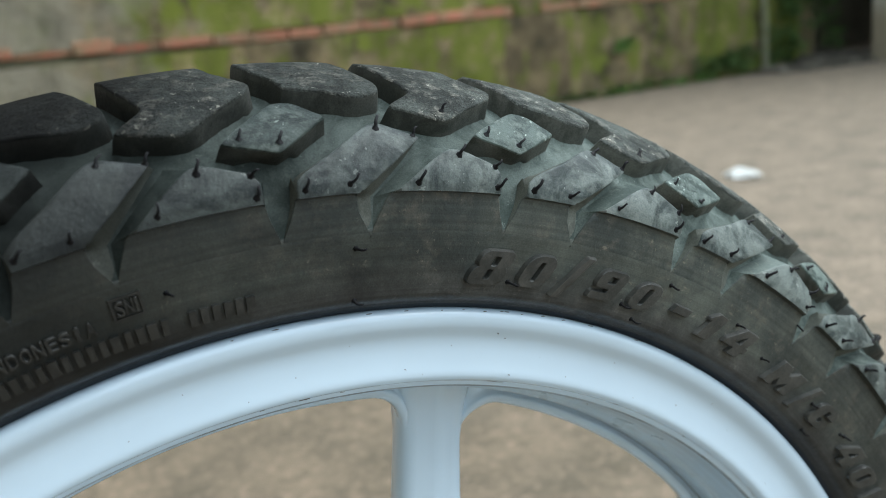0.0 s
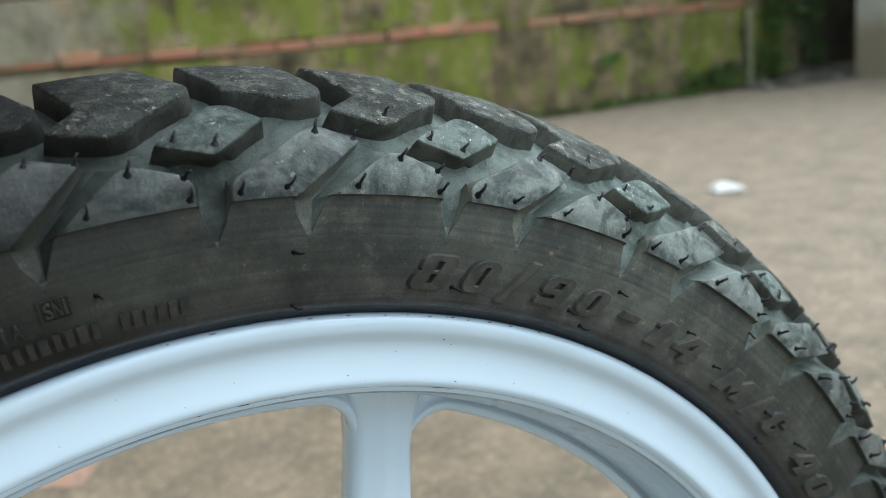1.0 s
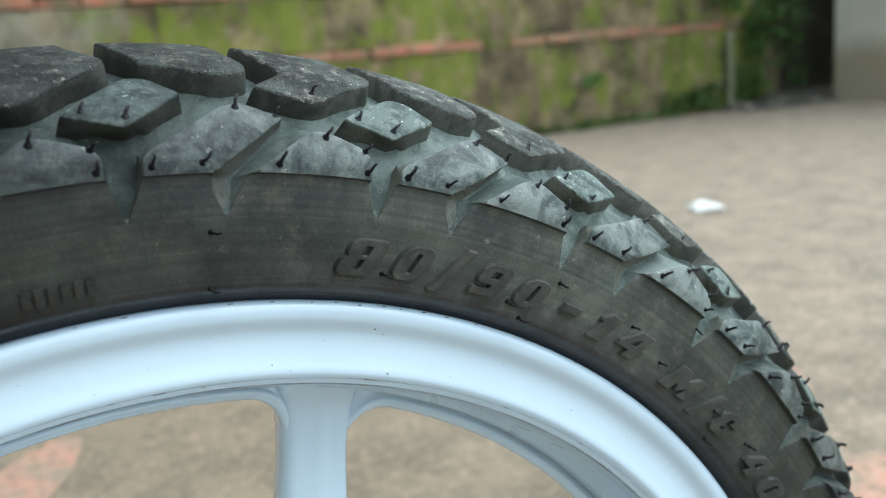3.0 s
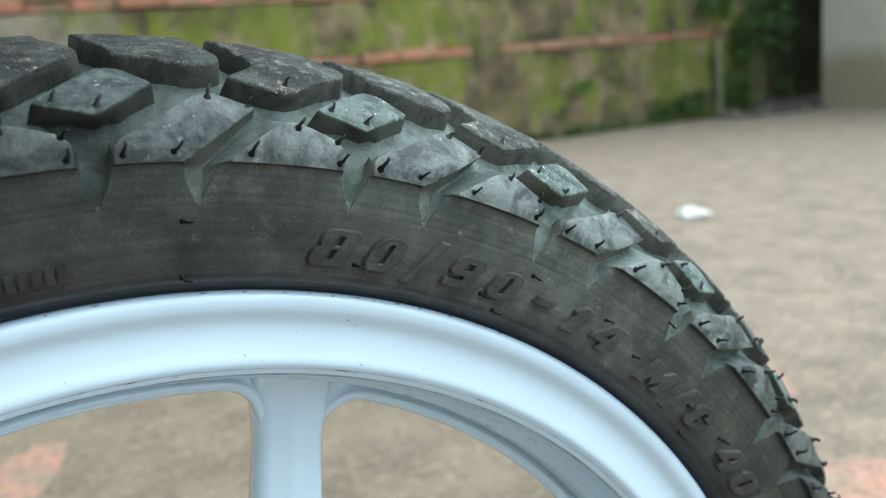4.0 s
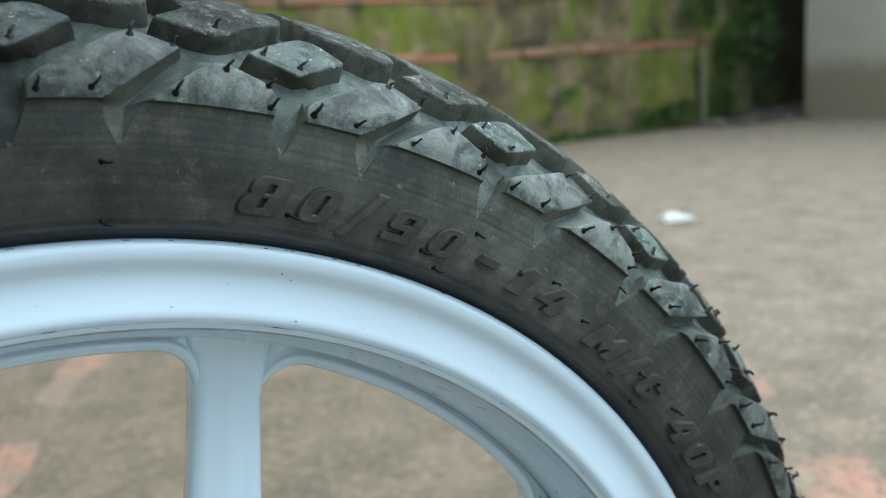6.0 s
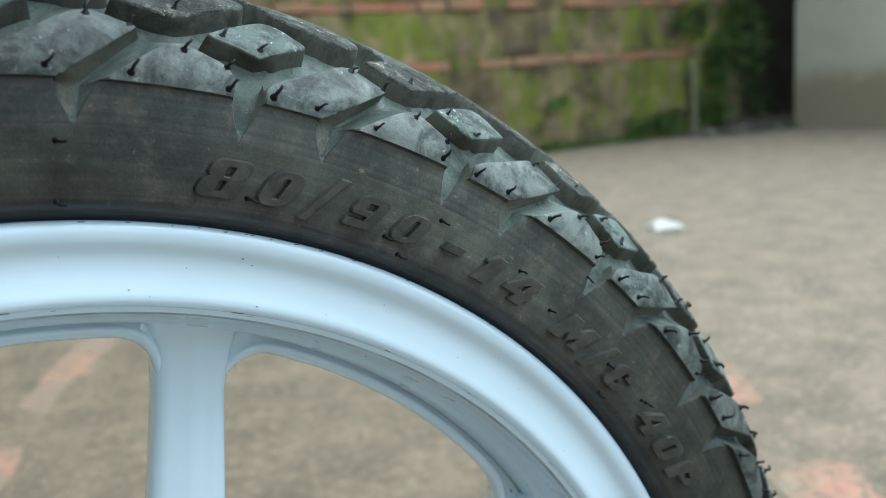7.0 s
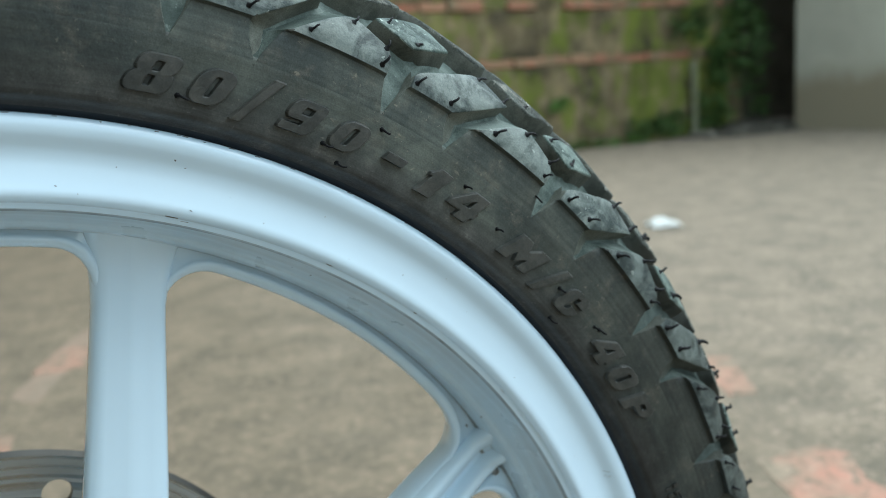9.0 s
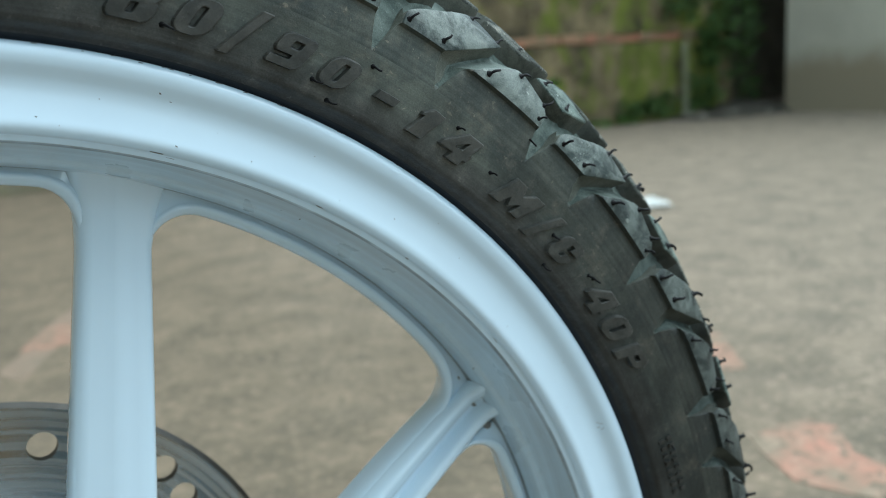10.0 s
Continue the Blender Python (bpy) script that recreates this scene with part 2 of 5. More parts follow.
# inner wall paint: dust, and the recess's shade put into the colour
RIM_DUST_SHADE = material("dusty_shaded_rim_paint", (0.575, 0.715, 0.83), 0.3, second=(0.53, 0.67, 0.78), scale=40, amount=0.8, fine=(0.40, 0.46, 0.49), fine_scale=220, fine_amount=0.2)
ring_streaks(RIM_DUST_SHADE, 220.0, 0.74, 1.1)
RIM_DIRT = material("grey_brown_rim_dirt", (0.26, 0.27, 0.27), 0.9, second=(0.13, 0.125, 0.115), scale=600, amount=0.9)
GRIME = material("brown_grime", (0.10, 0.085, 0.07), 0.9, scale=300)
STEEL = material("brushed_disc_steel", (0.36, 0.36, 0.36), 0.24, metal=1.0, scale=60, bump=0.1, bump_scale=900)
# turned rings on the disc
n, l = STEEL.node_tree.nodes, STEEL.node_tree.links
co = [x for x in n if x.type == "TEX_COORD"][0]
flat = n.new("ShaderNodeVectorMath")
flat.operation = "MULTIPLY"
flat.inputs[1].default_value = (1, 0, 1)
rad = n.new("ShaderNodeVectorMath")
rad.operation = "LENGTH"
ring = n.new("ShaderNodeTexNoise")
ring.noise_dimensions = "1D"
ring.inputs["Scale"].default_value, ring.inputs["Detail"].default_value = 420.0, 6.0
ramp = n.new("ShaderNodeMapRange")
ramp.inputs["From Min"].default_value, ramp.inputs["From Max"].default_value = 0.3, 0.7
ramp.inputs["To Min"].default_value, ramp.inputs["To Max"].default_value = 0.12, 0.42
l.new(co.outputs["Object"], flat.inputs[0])
l.new(flat.outputs[0], rad.inputs[0])
l.new(rad.outputs["Value"], ring.inputs["W"])
l.new(ring.outputs["Fac"], ramp.inputs["Value"])
l.new(ramp.outputs["Result"], n["Principled BSDF"].inputs["Roughness"])
shade = n.new("ShaderNodeMix")
shade.data_type = "RGBA"
shade.inputs[6].default_value, shade.inputs[7].default_value = (0.22, 0.215, 0.20, 1), (0.56, 0.55, 0.52, 1)
l.new(ring.outputs["Fac"], shade.inputs[0])
l.new(shade.outputs[2], n["Principled BSDF"].inputs["Base Color"])
turned = n.new("ShaderNodeTangent")
turned.direction_type, turned.axis = "RADIAL", "Y"
l.new(turned.outputs[0], n["Principled BSDF"].inputs["Tangent"])
n["Principled BSDF"].inputs["Anisotropic"].default_value = 0.75
STEEL_EDGE = material("dark_disc_edge_steel", (0.07, 0.067, 0.062), 0.45, metal=1.0, scale=60)
HUB_METAL = material("grey_hub_metal", (0.35, 0.36, 0.37), 0.45, metal=0.8, scale=40)
CONCRETE = material("weathered_brown_concrete", (0.268, 0.211, 0.153), 0.9, second=(0.142, 0.120, 0.088), scale=10, amount=0.95,
                    fine=(0.56, 0.415, 0.32), fine_scale=75, fine_amount=0.65, bump=0.6, bump_scale=160, specks=(0.185, 0.150, 0.108), speck_scale=42, speck_from=0.58)


def damp_patch(m, x_open, x_shaded):
    """Paints the yard's shade into the concrete: darker towards low x, with an uneven border."""
    n, l = m.node_tree.nodes, m.node_tree.links
    b = n["Principled BSDF"]
    old = b.inputs["Base Color"].links[0].from_socket
    co = [x for x in n if x.type == "TEX_COORD"][0]
    axes = n.new("ShaderNodeSeparateXYZ")
    l.new(co.outputs["Object"], axes.inputs[0])
    t = n.new("ShaderNodeTexNoise")
    t.inputs["Scale"].default_value, t.inputs["Detail"].default_value, t.inputs["Roughness"].default_value = 4.0, 7.0, 0.65
    l.new(co.outputs["Object"], t.inputs["Vector"])
    add = n.new("ShaderNodeMath")
    add.operation = "MULTIPLY_ADD"
    add.inputs[1].default_value = 1.2
    l.new(t.outputs["Fac"], add.inputs[0])
    l.new(axes.outputs["X"], add.inputs[2])
    r = n.new("ShaderNodeMapRange")
    r.inputs["From Min"].default_value, r.inputs["From Max"].default_value = x_open + 0.6, x_shaded + 0.6
    l.new(add.outputs[0], r.inputs["Value"])
    mix = n.new("ShaderNodeMix")
    mix.data_type, mix.blend_type = "RGBA", "MULTIPLY"
    l.new(r.outputs["Result"], mix.inputs[0])
    l.new(old, mix.inputs[6])
    mix.inputs[7].default_value = (0.77, 0.76, 0.71, 1)
    l.new(mix.outputs[2], b.inputs["Base Color"])


damp_patch(CONCRETE, 1.1, 0.4)
BRICK_RED = material("worn_red_brick", (0.40, 0.15, 0.09), 0.9, second=(0.19, 0.155, 0.085), scale=9, amount=1.0,
                     fine=(0.50, 0.33, 0.25), fine_scale=60, fine_amount=0.5, bump=0.4, bump_scale=150, island=0.12)

BRICK_FLOOR = material("red_brick_worn_flush", (0.41, 0.205, 0.145), 0.9, second=(0.24, 0.19, 0.135), scale=16, amount=1.0,
                       fine=(0.47, 0.33, 0.245), fine_scale=45, fine_amount=0.6, bump=0.4, bump_scale=150, island=0.1, specks=(0.17, 0.14, 0.10), speck_scale=60, speck_from=0.57)
BRICK_FAINT = material("brick_worn_into_concrete", (0.26, 0.185, 0.135), 0.9, second=(0.20, 0.165, 0.12), scale=9, amount=1.0,
                       fine=(0.36, 0.26, 0.195), fine_scale=50, fine_amount=0.5, bump=0.4, bump_scale=150)


def wall_material(name):
    """Old wall blocks: each one more or less mossed over, with streaks and pale worn spots."""
    m = material(name, (0.25, 0.19, 0.10), 0.95, second=(0.050, 0.042, 0.022), scale=4.5, amount=1.0, fine=(0.40, 0.33, 0.20), fine_scale=16, fine_amount=0.38, bump=0.8, bump_scale=40, island=0.28)
    n, l = m.node_tree.nodes, m.node_tree.links
    b = n["Principled BSDF"]
    old = b.inputs["Base Color"].links[0].from_socket
    co = [x for x in n if x.type == "TEX_COORD"][0]
    stretch = n.new("ShaderNodeMapping")
    stretch.inputs["Scale"].default_value = (1.0, 1.0, 0.7)
    l.new(co.outputs["Object"], stretch.inputs["Vector"])
    t = n.new("ShaderNodeTexNoise")
    t.inputs["Scale"].default_value, t.inputs["Detail"].default_value, t.inputs["Roughness"].default_value = 7.5, 8.0, 0.7
    l.new(stretch.outputs[0], t.inputs["Vector"])
    info = n.new("ShaderNodeObjectInfo")
    add = n.new("ShaderNodeMath")
    add.operation = "MULTIPLY_ADD"
    add.inputs[1].default_value = 0.15
    l.new(info.outputs["Random"], add.inputs[0])
    l.new(t.outputs["Fac"], add.inputs[2])
    r = n.new("ShaderNodeMapRange")
    r.inputs["From Min"].default_value, r.inputs["From Max"].default_value, r.inputs["To Max"].default_value = 0.535, 0.66, 0.95
    l.new(add.outputs[0], r.inputs["Value"])
    x = n.new("ShaderNodeMix")
    x.data_type = "RGBA"
    l.new(r.outputs["Result"], x.inputs[0])
    l.new(old, x.inputs[6])
    x.inputs[7].default_value = (0.130, 0.152, 0.018, 1)
    # towards one end the moss gives way to pale lime bloom
    axes = n.new("ShaderNodeSeparateXYZ")
    l.new(co.outputs["Object"], axes.inputs[0])
    bloom = n.new("ShaderNodeTexNoise")
    bloom.inputs["Scale"].default_value, bloom.inputs["Detail"].default_value, bloom.inputs["Roughness"].default_value = 5.0, 7.0, 0.7
    l.new(co.outputs["Object"], bloom.inputs["Vector"])
    edge = n.new("ShaderNodeMath")
    edge.operation = "MULTIPLY_ADD"
    edge.inputs[1].default_value = 2.2
    l.new(bloom.outputs["Fac"], edge.inputs[0])
    l.new(axes.outputs["X"], edge.inputs[2])
    fade = n.new("ShaderNodeMapRange")
    fade.inputs["From Min"].default_value, fade.inputs["From Max"].default_value = 1.75, 1.15
    fade.inputs["To Max"].default_value = 0.85
    l.new(edge.outputs[0], fade.inputs["Value"])
    lime = n.new("ShaderNodeMix")
    lime.data_type = "RGBA"
    l.new(fade.outputs["Result"], lime.inputs[0])
    l.new(x.outputs[2], lime.inputs[6])
    lime.inputs[7].default_value = (0.24, 0.22, 0.165, 1)
    # dark run-off stains down the face
    drip = n.new("ShaderNodeMapping")
    drip.inputs["Scale"].default_value = (5.0, 5.0, 3.0)
    l.new(co.outputs["Object"], drip.inputs["Vector"])
    run = n.new("ShaderNodeTexNoise")
    run.inputs["Scale"].default_value, run.inputs["Detail"].default_value, run.inputs["Roughness"].default_value = 1.0, 6.0, 0.65
    l.new(drip.outputs[0], run.inputs["Vector"])
    dark = n.new("ShaderNodeMapRange")
    dark.inputs["From Min"].default_value, dark.inputs["From Max"].default_value = 0.36, 0.56
    dark.inputs["To Min"].default_value, dark.inputs["To Max"].default_value = 0.74, 1.2
    l.new(run.outputs["Fac"], dark.inputs["Value"])
    hue = n.new("ShaderNodeHueSaturation")
    l.new(dark.outputs["Result"], hue.inputs["Value"])
    l.new(lime.outputs[2], hue.inputs["Color"])
    l.new(hue.outputs["Color"], b.inputs["Base Color"])
    return m


MOSS_BLOCK = wall_material("mossy_wall_block")
MORTAR = material("grey_mortar", (0.15, 0.13, 0.085), 0.95, second=(0.10, 0.105, 0.06), scale=6, amount=0.8, bump=0.5, bump_scale=80)
PLASTER_BASE = material("shade_wall_plaster", (0.26, 0.235, 0.185), 0.95, second=(0.18, 0.165, 0.13), scale=5, amount=0.8, bump=0.3, bump_scale=80)


def plaster_material():
    """Pale plaster with damp dirt that has crept up from the ground in an uneven line."""
    m = material("pale_stained_plaster", (0.50, 0.485, 0.40), 0.9, second=(0.38, 0.36, 0.29), scale=3.0, amount=0.7, bump=0.2, bump_scale=80)
    n, l = m.node_tree.nodes, m.node_tree.links
    b = n["Principled BSDF"]
    old = b.inputs["Base Color"].links[0].from_socket
    co = [x for x in n if x.type == "TEX_COORD"][0]
    axes = n.new("ShaderNodeSeparateXYZ")
    l.new(co.outputs["Object"], axes.inputs[0])
    t = n.new("ShaderNodeTexNoise")
    t.inputs["Scale"].default_value, t.inputs["Detail"].default_value, t.inputs["Roughness"].default_value = 3.0, 7.0, 0.65
    l.new(co.outputs["Object"], t.inputs["Vector"])
    add = n.new("ShaderNodeMath")
    add.operation = "MULTIPLY_ADD"
    add.inputs[1].default_value = 0.35
    l.new(t.outputs["Fac"], add.inputs[0])
    l.new(axes.outputs["Z"], add.inputs[2])
    r = n.new("ShaderNodeMapRange")
    r.inputs["From Min"].default_value, r.inputs["From Max"].default_value = 0.62, 0.44
    l.new(add.outputs[0], r.inputs["Value"])
    mix = n.new("ShaderNodeMix")
    mix.data_type = "RGBA"
    l.new(r.outputs["Result"], mix.inputs[0])
    l.new(old, mix.inputs[6])
    mix.inputs[7].default_value = (0.27, 0.23, 0.16, 1)
    l.new(mix.outputs[2], b.inputs["Base Color"])
    return m


PLASTER = plaster_material()
PIPE = material("mossy_grey_pipe", (0.20, 0.20, 0.13), 0.9, second=(0.10, 0.11, 0.05), scale=14, amount=0.9, bump=0.3, bump_scale=80)
LEAF = material("fern_leaf", (0.050, 0.100, 0.026), 0.6, second=(0.080, 0.125, 0.030), scale=20, amount=0.7, island=0.2)
LEAF_BRIGHT = material("bright_leaf", (0.09, 0.19, 0.04), 0.55, second=(0.12, 0.20, 0.045), scale=20, amount=0.7, island=0.2)
SOIL = material("grey_brown_soil", (0.075, 0.063, 0.045), 0.95, second=(0.035, 0.03, 0.022), scale=9, amount=0.9, fine=(0.20, 0.175, 0.135), fine_scale=40, fine_amount=0.4, bump=0.8, bump_scale=50)
DARK = material("dark_recess_plaster", (0.21, 0.19, 0.15), 0.95, second=(0.12, 0.11, 0.08), scale=5, amount=0.9, bump=0.3, bump_scale=60)
WHITE = material("white_paper", (0.66, 0.66, 0.63), 0.8, scale=30)
RUBBLE = material("pale_rubble", (0.19, 0.17, 0.135), 0.95, second=(0.10, 0.09, 0.07), scale=8, island=0.25)


# ---- building helpers ----
def mesh_object(name, bm, mats, parent=None, smooth=None):
    me = bpy.data.meshes.new(name)
    bmesh.ops.recalc_face_normals(bm, faces=bm.faces)
    bm.to_mesh(me)
    bm.free()
    for m in mats if isinstance(mats, (list, tuple)) else [mats]:
        me.materials.append(m)
    if smooth is not None:
        me.shade_smooth()
        me.set_sharp_from_angle(angle=radians(smooth))
    ob = new(name, me)
    if parent:
        ob.parent = parent
    return ob


def part(name, bm, mats, parent, label="", smooth=None):
    return tagged(mesh_object(name, bm, mats, parent, smooth), label)


def revolve(profile, segments, closed=False, slots=None, a0=0.0, a1=360.0):
    """A surface of revolution round the y axis, from (r, h) in millimetres; h points to -y."""
    bm = bmesh.new()
    full = a1 - a0 >= 360
    rings = []
    for i in range(segments if full else segments + 1):
        a = radians(a0 + (a1 - a0) * i / segments)
        rings.append([bm.verts.new((r * math.sin(a) / 1000, -h / 1000, r * math.cos(a) / 1000)) for r, h in profile])
    n = len(profile)
    for i in range(segments):
        p, q = rings[i], rings[(i + 1) % len(rings)]
        for j in range(n if closed else n - 1):
            f = bm.faces.new((p[j], p[(j + 1) % n], q[(j + 1) % n], q[j]))
            if slots:
                f.material_index = slots(*profile[j])
    return bm


def box(bm, x0, x1, y0, y1, z0, z1):
    v = [bm.verts.new(c) for c in ((x0, y0, z0), (x1, y0, z0), (x1, y1, z0), (x0, y1, z0), (x0, y0, z1), (x1, y0, z1), (x1, y1, z1), (x0, y1, z1))]
    return [bm.faces.new([v[i] for i in f]) for f in ((3, 2, 1, 0), (4, 5, 6, 7), (0, 1, 5, 4), (1, 2, 6, 5), (2, 3, 7, 6), (3, 0, 4, 7))]


def smooth_profile(points, step):
    """Points along a polyline, rounded once by corner cutting and spread evenly enough."""
    p = np.array(points, float)
    for _ in range(2):
        q = [p[0]]
        for a, b in zip(p[:-1], p[1:]):
            q += [0.75 * a + 0.25 * b, 0.25 * a + 0.75 * b]
        p = np.array(q + [p[-1]])
    keep = [p[0]]
    for a in p[1:-1]:
        if np.linalg.norm(a - keep[-1]) >= step:
            keep.append(a)
    return [tuple(a) for a in keep + [p[-1]]]


# ---- ground ----
bm = bmesh.new()
xs = [-60, -20, -8, -4] + [-3 + 0.25 * i for i in range(37)] + [8, 12, 25, 70]
ys = [-60, -20, -8, -4] + [-2 + 0.25 * i for i in range(29)] + [7, 12, 25, 70]
grid = [[bm.verts.new((x, y, 0.0003 * noise.noise((x * 1.3, y * 1.3, 0)) if 0.4 < abs(x) + abs(y) < 12 else 0.0)) for x in xs] for y in ys]
for j in range(len(ys) - 1):
    for i in range(len(xs) - 1):
        bm.faces.new((grid[j][i], grid[j][i + 1], grid[j + 1][i + 1], grid[j + 1][i]))
ground = tagged(mesh_object("ground", bm, CONCRETE, smooth=60), "weathered brown-grey concrete yard with worn red bricks", "ground", kind="structure")

# ---- the wheel ----
wheel = tagged(new("motorcycle_wheel"), "pale blue-white cast motorcycle wheel with a chunky black tyre on concrete", "wheel")
wheel.empty_display_size = 0.05
wheel.matrix_world = Matrix(((0.979063, 0, 0.203559, 0), (-0.006951, 0.999417, 0.033434, 0), (-0.203440, -0.034149, 0.978492, 0.24733), (0, 0, 0, 1)))

MID = -28.5
SIDE = [(190.0, -4.0), (190.6, -1.5), (191.6, 0.2), (193.0, 1.5), (193.6, 3.2), (194.3, 4.3), (195.2, 4.7), (196.2, 4.8), (198.0, 5.4), (202.0, 6.2), (206.7, 7.0), (208.5, 7.35), (209.6, 7.55), (210.4, 7.6)]
FLOOR = [(210.9, 7.4), (213.5, 6.6), (216.5, 5.9), (219.5, 5.3), (222.5, 4.2), (225.7, 2.4), (229.8, -2.2), (234.3, -9.5), (237.0, -15.5), (238.9, -21.5)]
half = SIDE + FLOOR
floor_half = smooth_profile([(210.0, 7.3)] + FLOOR + [(240.3, MID)], 0.45)
# the carcass runs a little under the groove floors, which are pieces of their own
half = SIDE + [(r - 0.25 * min(1, i), h - 0.7 * min(1, i)) for i, (r, h) in enumerate(FLOOR)]
whole = half + [(239.5, MID)] + [(r, 2 * MID - h) for r, h in reversed(half)]
prof = smooth_profile(whole, 0.9)


def tyre_slot(r, h):
    return 2 if r < 191.7 else 0 if r < 210.5 else 1


tyre = part("tyre", revolve(prof, 312, slots=tyre_slot), [RUBBER_SIDE, RUBBER_FLOOR, RUBBER_BEAD], wheel, "black rubber tyre with knobbly tread and brown-tinged sidewall", smooth=50)

# outer surface: (r, h) from the sidewall under the shoulder crease up to the crown and over
OUT_NEAR = [(206.0, 6.5), (208.2, 7.22), (209.8, 7.56), (213.0, 7.95), (218.1, 8.3), (218.5, 9.9), (221.0, 9.8), (225.0, 8.5), (229.0, 6.5), (234.0, 1.2), (237.3, -3.3), (239.5, -6.5),
            (241.2, -10.0), (242.7, -14.0), (244.6, -20.0), (245.8, -24.5)]
OUT = OUT_NEAR + [(246.3, MID)] + [(r, 2 * MID - h) for r, h in reversed(OUT_NEAR)]
out = np.array(OUT)
length = np.concatenate([[0], np.cumsum(np.hypot(*np.diff(out, axis=0).T))])
length = length[len(OUT_NEAR)] - length  # 0 at the crown, growing to the near side
PITCH = 360.0 / 26


def on_profile(s):
    """The profile's point and outward normal at arc length s from the crown."""
    r, h = np.interp(-s, -length, out[:, 0]), np.interp(-s, -length, out[:, 1])
    d = 0.7
    a = np.array([np.interp(-s - d, -length, out[:, 0]), np.interp(-s - d, -length, out[:, 1])])
    b = np.array([np.interp(-s + d, -length, out[:, 0]), np.interp(-s + d, -length, out[:, 1])])
    t = (b - a) / np.linalg.norm(b - a)
    return r, h, -t[1], t[0]


def s_by_r(r):
    k = len(OUT_NEAR) + 1
    return float(np.interp(r, out[:k, 0], length[:k]))


def s_by_h(h):
    a = 5
    b = len(OUT) - 5
    return float(np.interp(-h, -out[a:b, 1], length[a:b]))


def to_tyre(u, v, w):
    """From the flat pattern (u in quarter-millimetre-like degrees times 4, v arc length, w height) to the tyre."""
    r, h, nr, nh = on_profile(v)
    r, h, a = r + w * nr, h + w * nh, radians(u / 4.0)
    return Vector((r * math.sin(a) / 1000, -h / 1000, r * math.cos(a) / 1000))


S_CREASE = s_by_r(218.5)


floor_line = np.array(floor_half)


def groove_depth(v):
    """How far the groove's floor lies under the outer surface at arc length v."""
    r, h, nr, nh = on_profile(abs(v))
    a, b = floor_line[:-1], floor_line[1:]
    e = b - a
    t = np.clip(((r - a[:, 0]) * e[:, 0] + (h - a[:, 1]) * e[:, 1]) / (e ** 2).sum(1), 0, 1)
    return float(np.hypot(r - a[:, 0] - t * e[:, 0], h - a[:, 1] - t * e[:, 1]).min())


def grown(pts, amounts):
    """A polygon with each corner moved outwards along its mitre."""
    n = len(pts)
    area = sum(pts[i][0] * pts[(i + 1) % n][1] - pts[(i + 1) % n][0] * pts[i][1] for i in range(n))
    turn = 1.0 if area > 0 else -1.0
    res = []
    for i in range(n):
        p, q, r = (np.array(pts[k % n]) for k in (i - 1, i, i + 1))
        a, b = (q - p) / np.linalg.norm(q - p), (r - q) / np.linalg.norm(r - q)
        na, nb = turn * np.array((a[1], -a[0])), turn * np.array((b[1], -b[0]))
        m = (na + nb) / max(0.6, 1 + na.dot(nb))
        res.append(tuple(q + m * amounts[i]))
    return res


# the flank of a block: (outward share, downward share) of the groove's depth
FLANK = [(0.0, 0.0), (0.03, 0.04), (0.08, 0.35), (0.13, 0.7), (0.18, 1.0), (0.22, 1.25)]
FOOT = 0.15


def on_floor(p, r):
    """The groove floor at angle p and radius r."""
    h, a = float(np.interp(r, floor_line[:, 0], floor_line[:, 1])), radians(p)
    return Vector((r * math.sin(a) / 1000, -h / 1000, r * math.cos(a) / 1000))


def dense_outline(outline, wide=None, feet=None):
    """A block's outline with points between its corners, how far each one's flank leans out, and where a long sloping flank ends on the floor."""
    pts, wides, ends = [], [], []
    n = len(outline)
    for i in range(n):
        i1 = (i + 1) % n
        (p0, s0), (p1, s1) = outline[i], outline[i1]
        w0, w1 = (wide or [1.0] * n)[i], (wide or [1.0] * n)[i1]
        f0, f1 = (feet or {}).get(i), (feet or {}).get(i1)
        k = max(1, int(math.hypot(4 * (p1 - p0), s1 - s0) / 1.4))
        for j in range(k):
            t = j / k
            pts.append((4.0 * (p0 + (p1 - p0) * t), s0 + (s1 - s0) * t))
            wides.append(w0 + (w1 - w0) * t)
            ends.append((f0[0] + (f1[0] - f0[0]) * t, f0[1] + (f1[1] - f0[1]) * t) if f0 and f1 else f0 if f0 and j == 0 else None)
    # corners are slightly rounded
    m = len(pts)
    pts = [tuple(0.6 * np.array(pts[i]) + 0.2 * np.array(pts[i - 1]) + 0.2 * np.array(pts[(i + 1) % m])) for i in range(m)]
    return pts, wides, ends, [groove_depth(v) for u, v in pts]


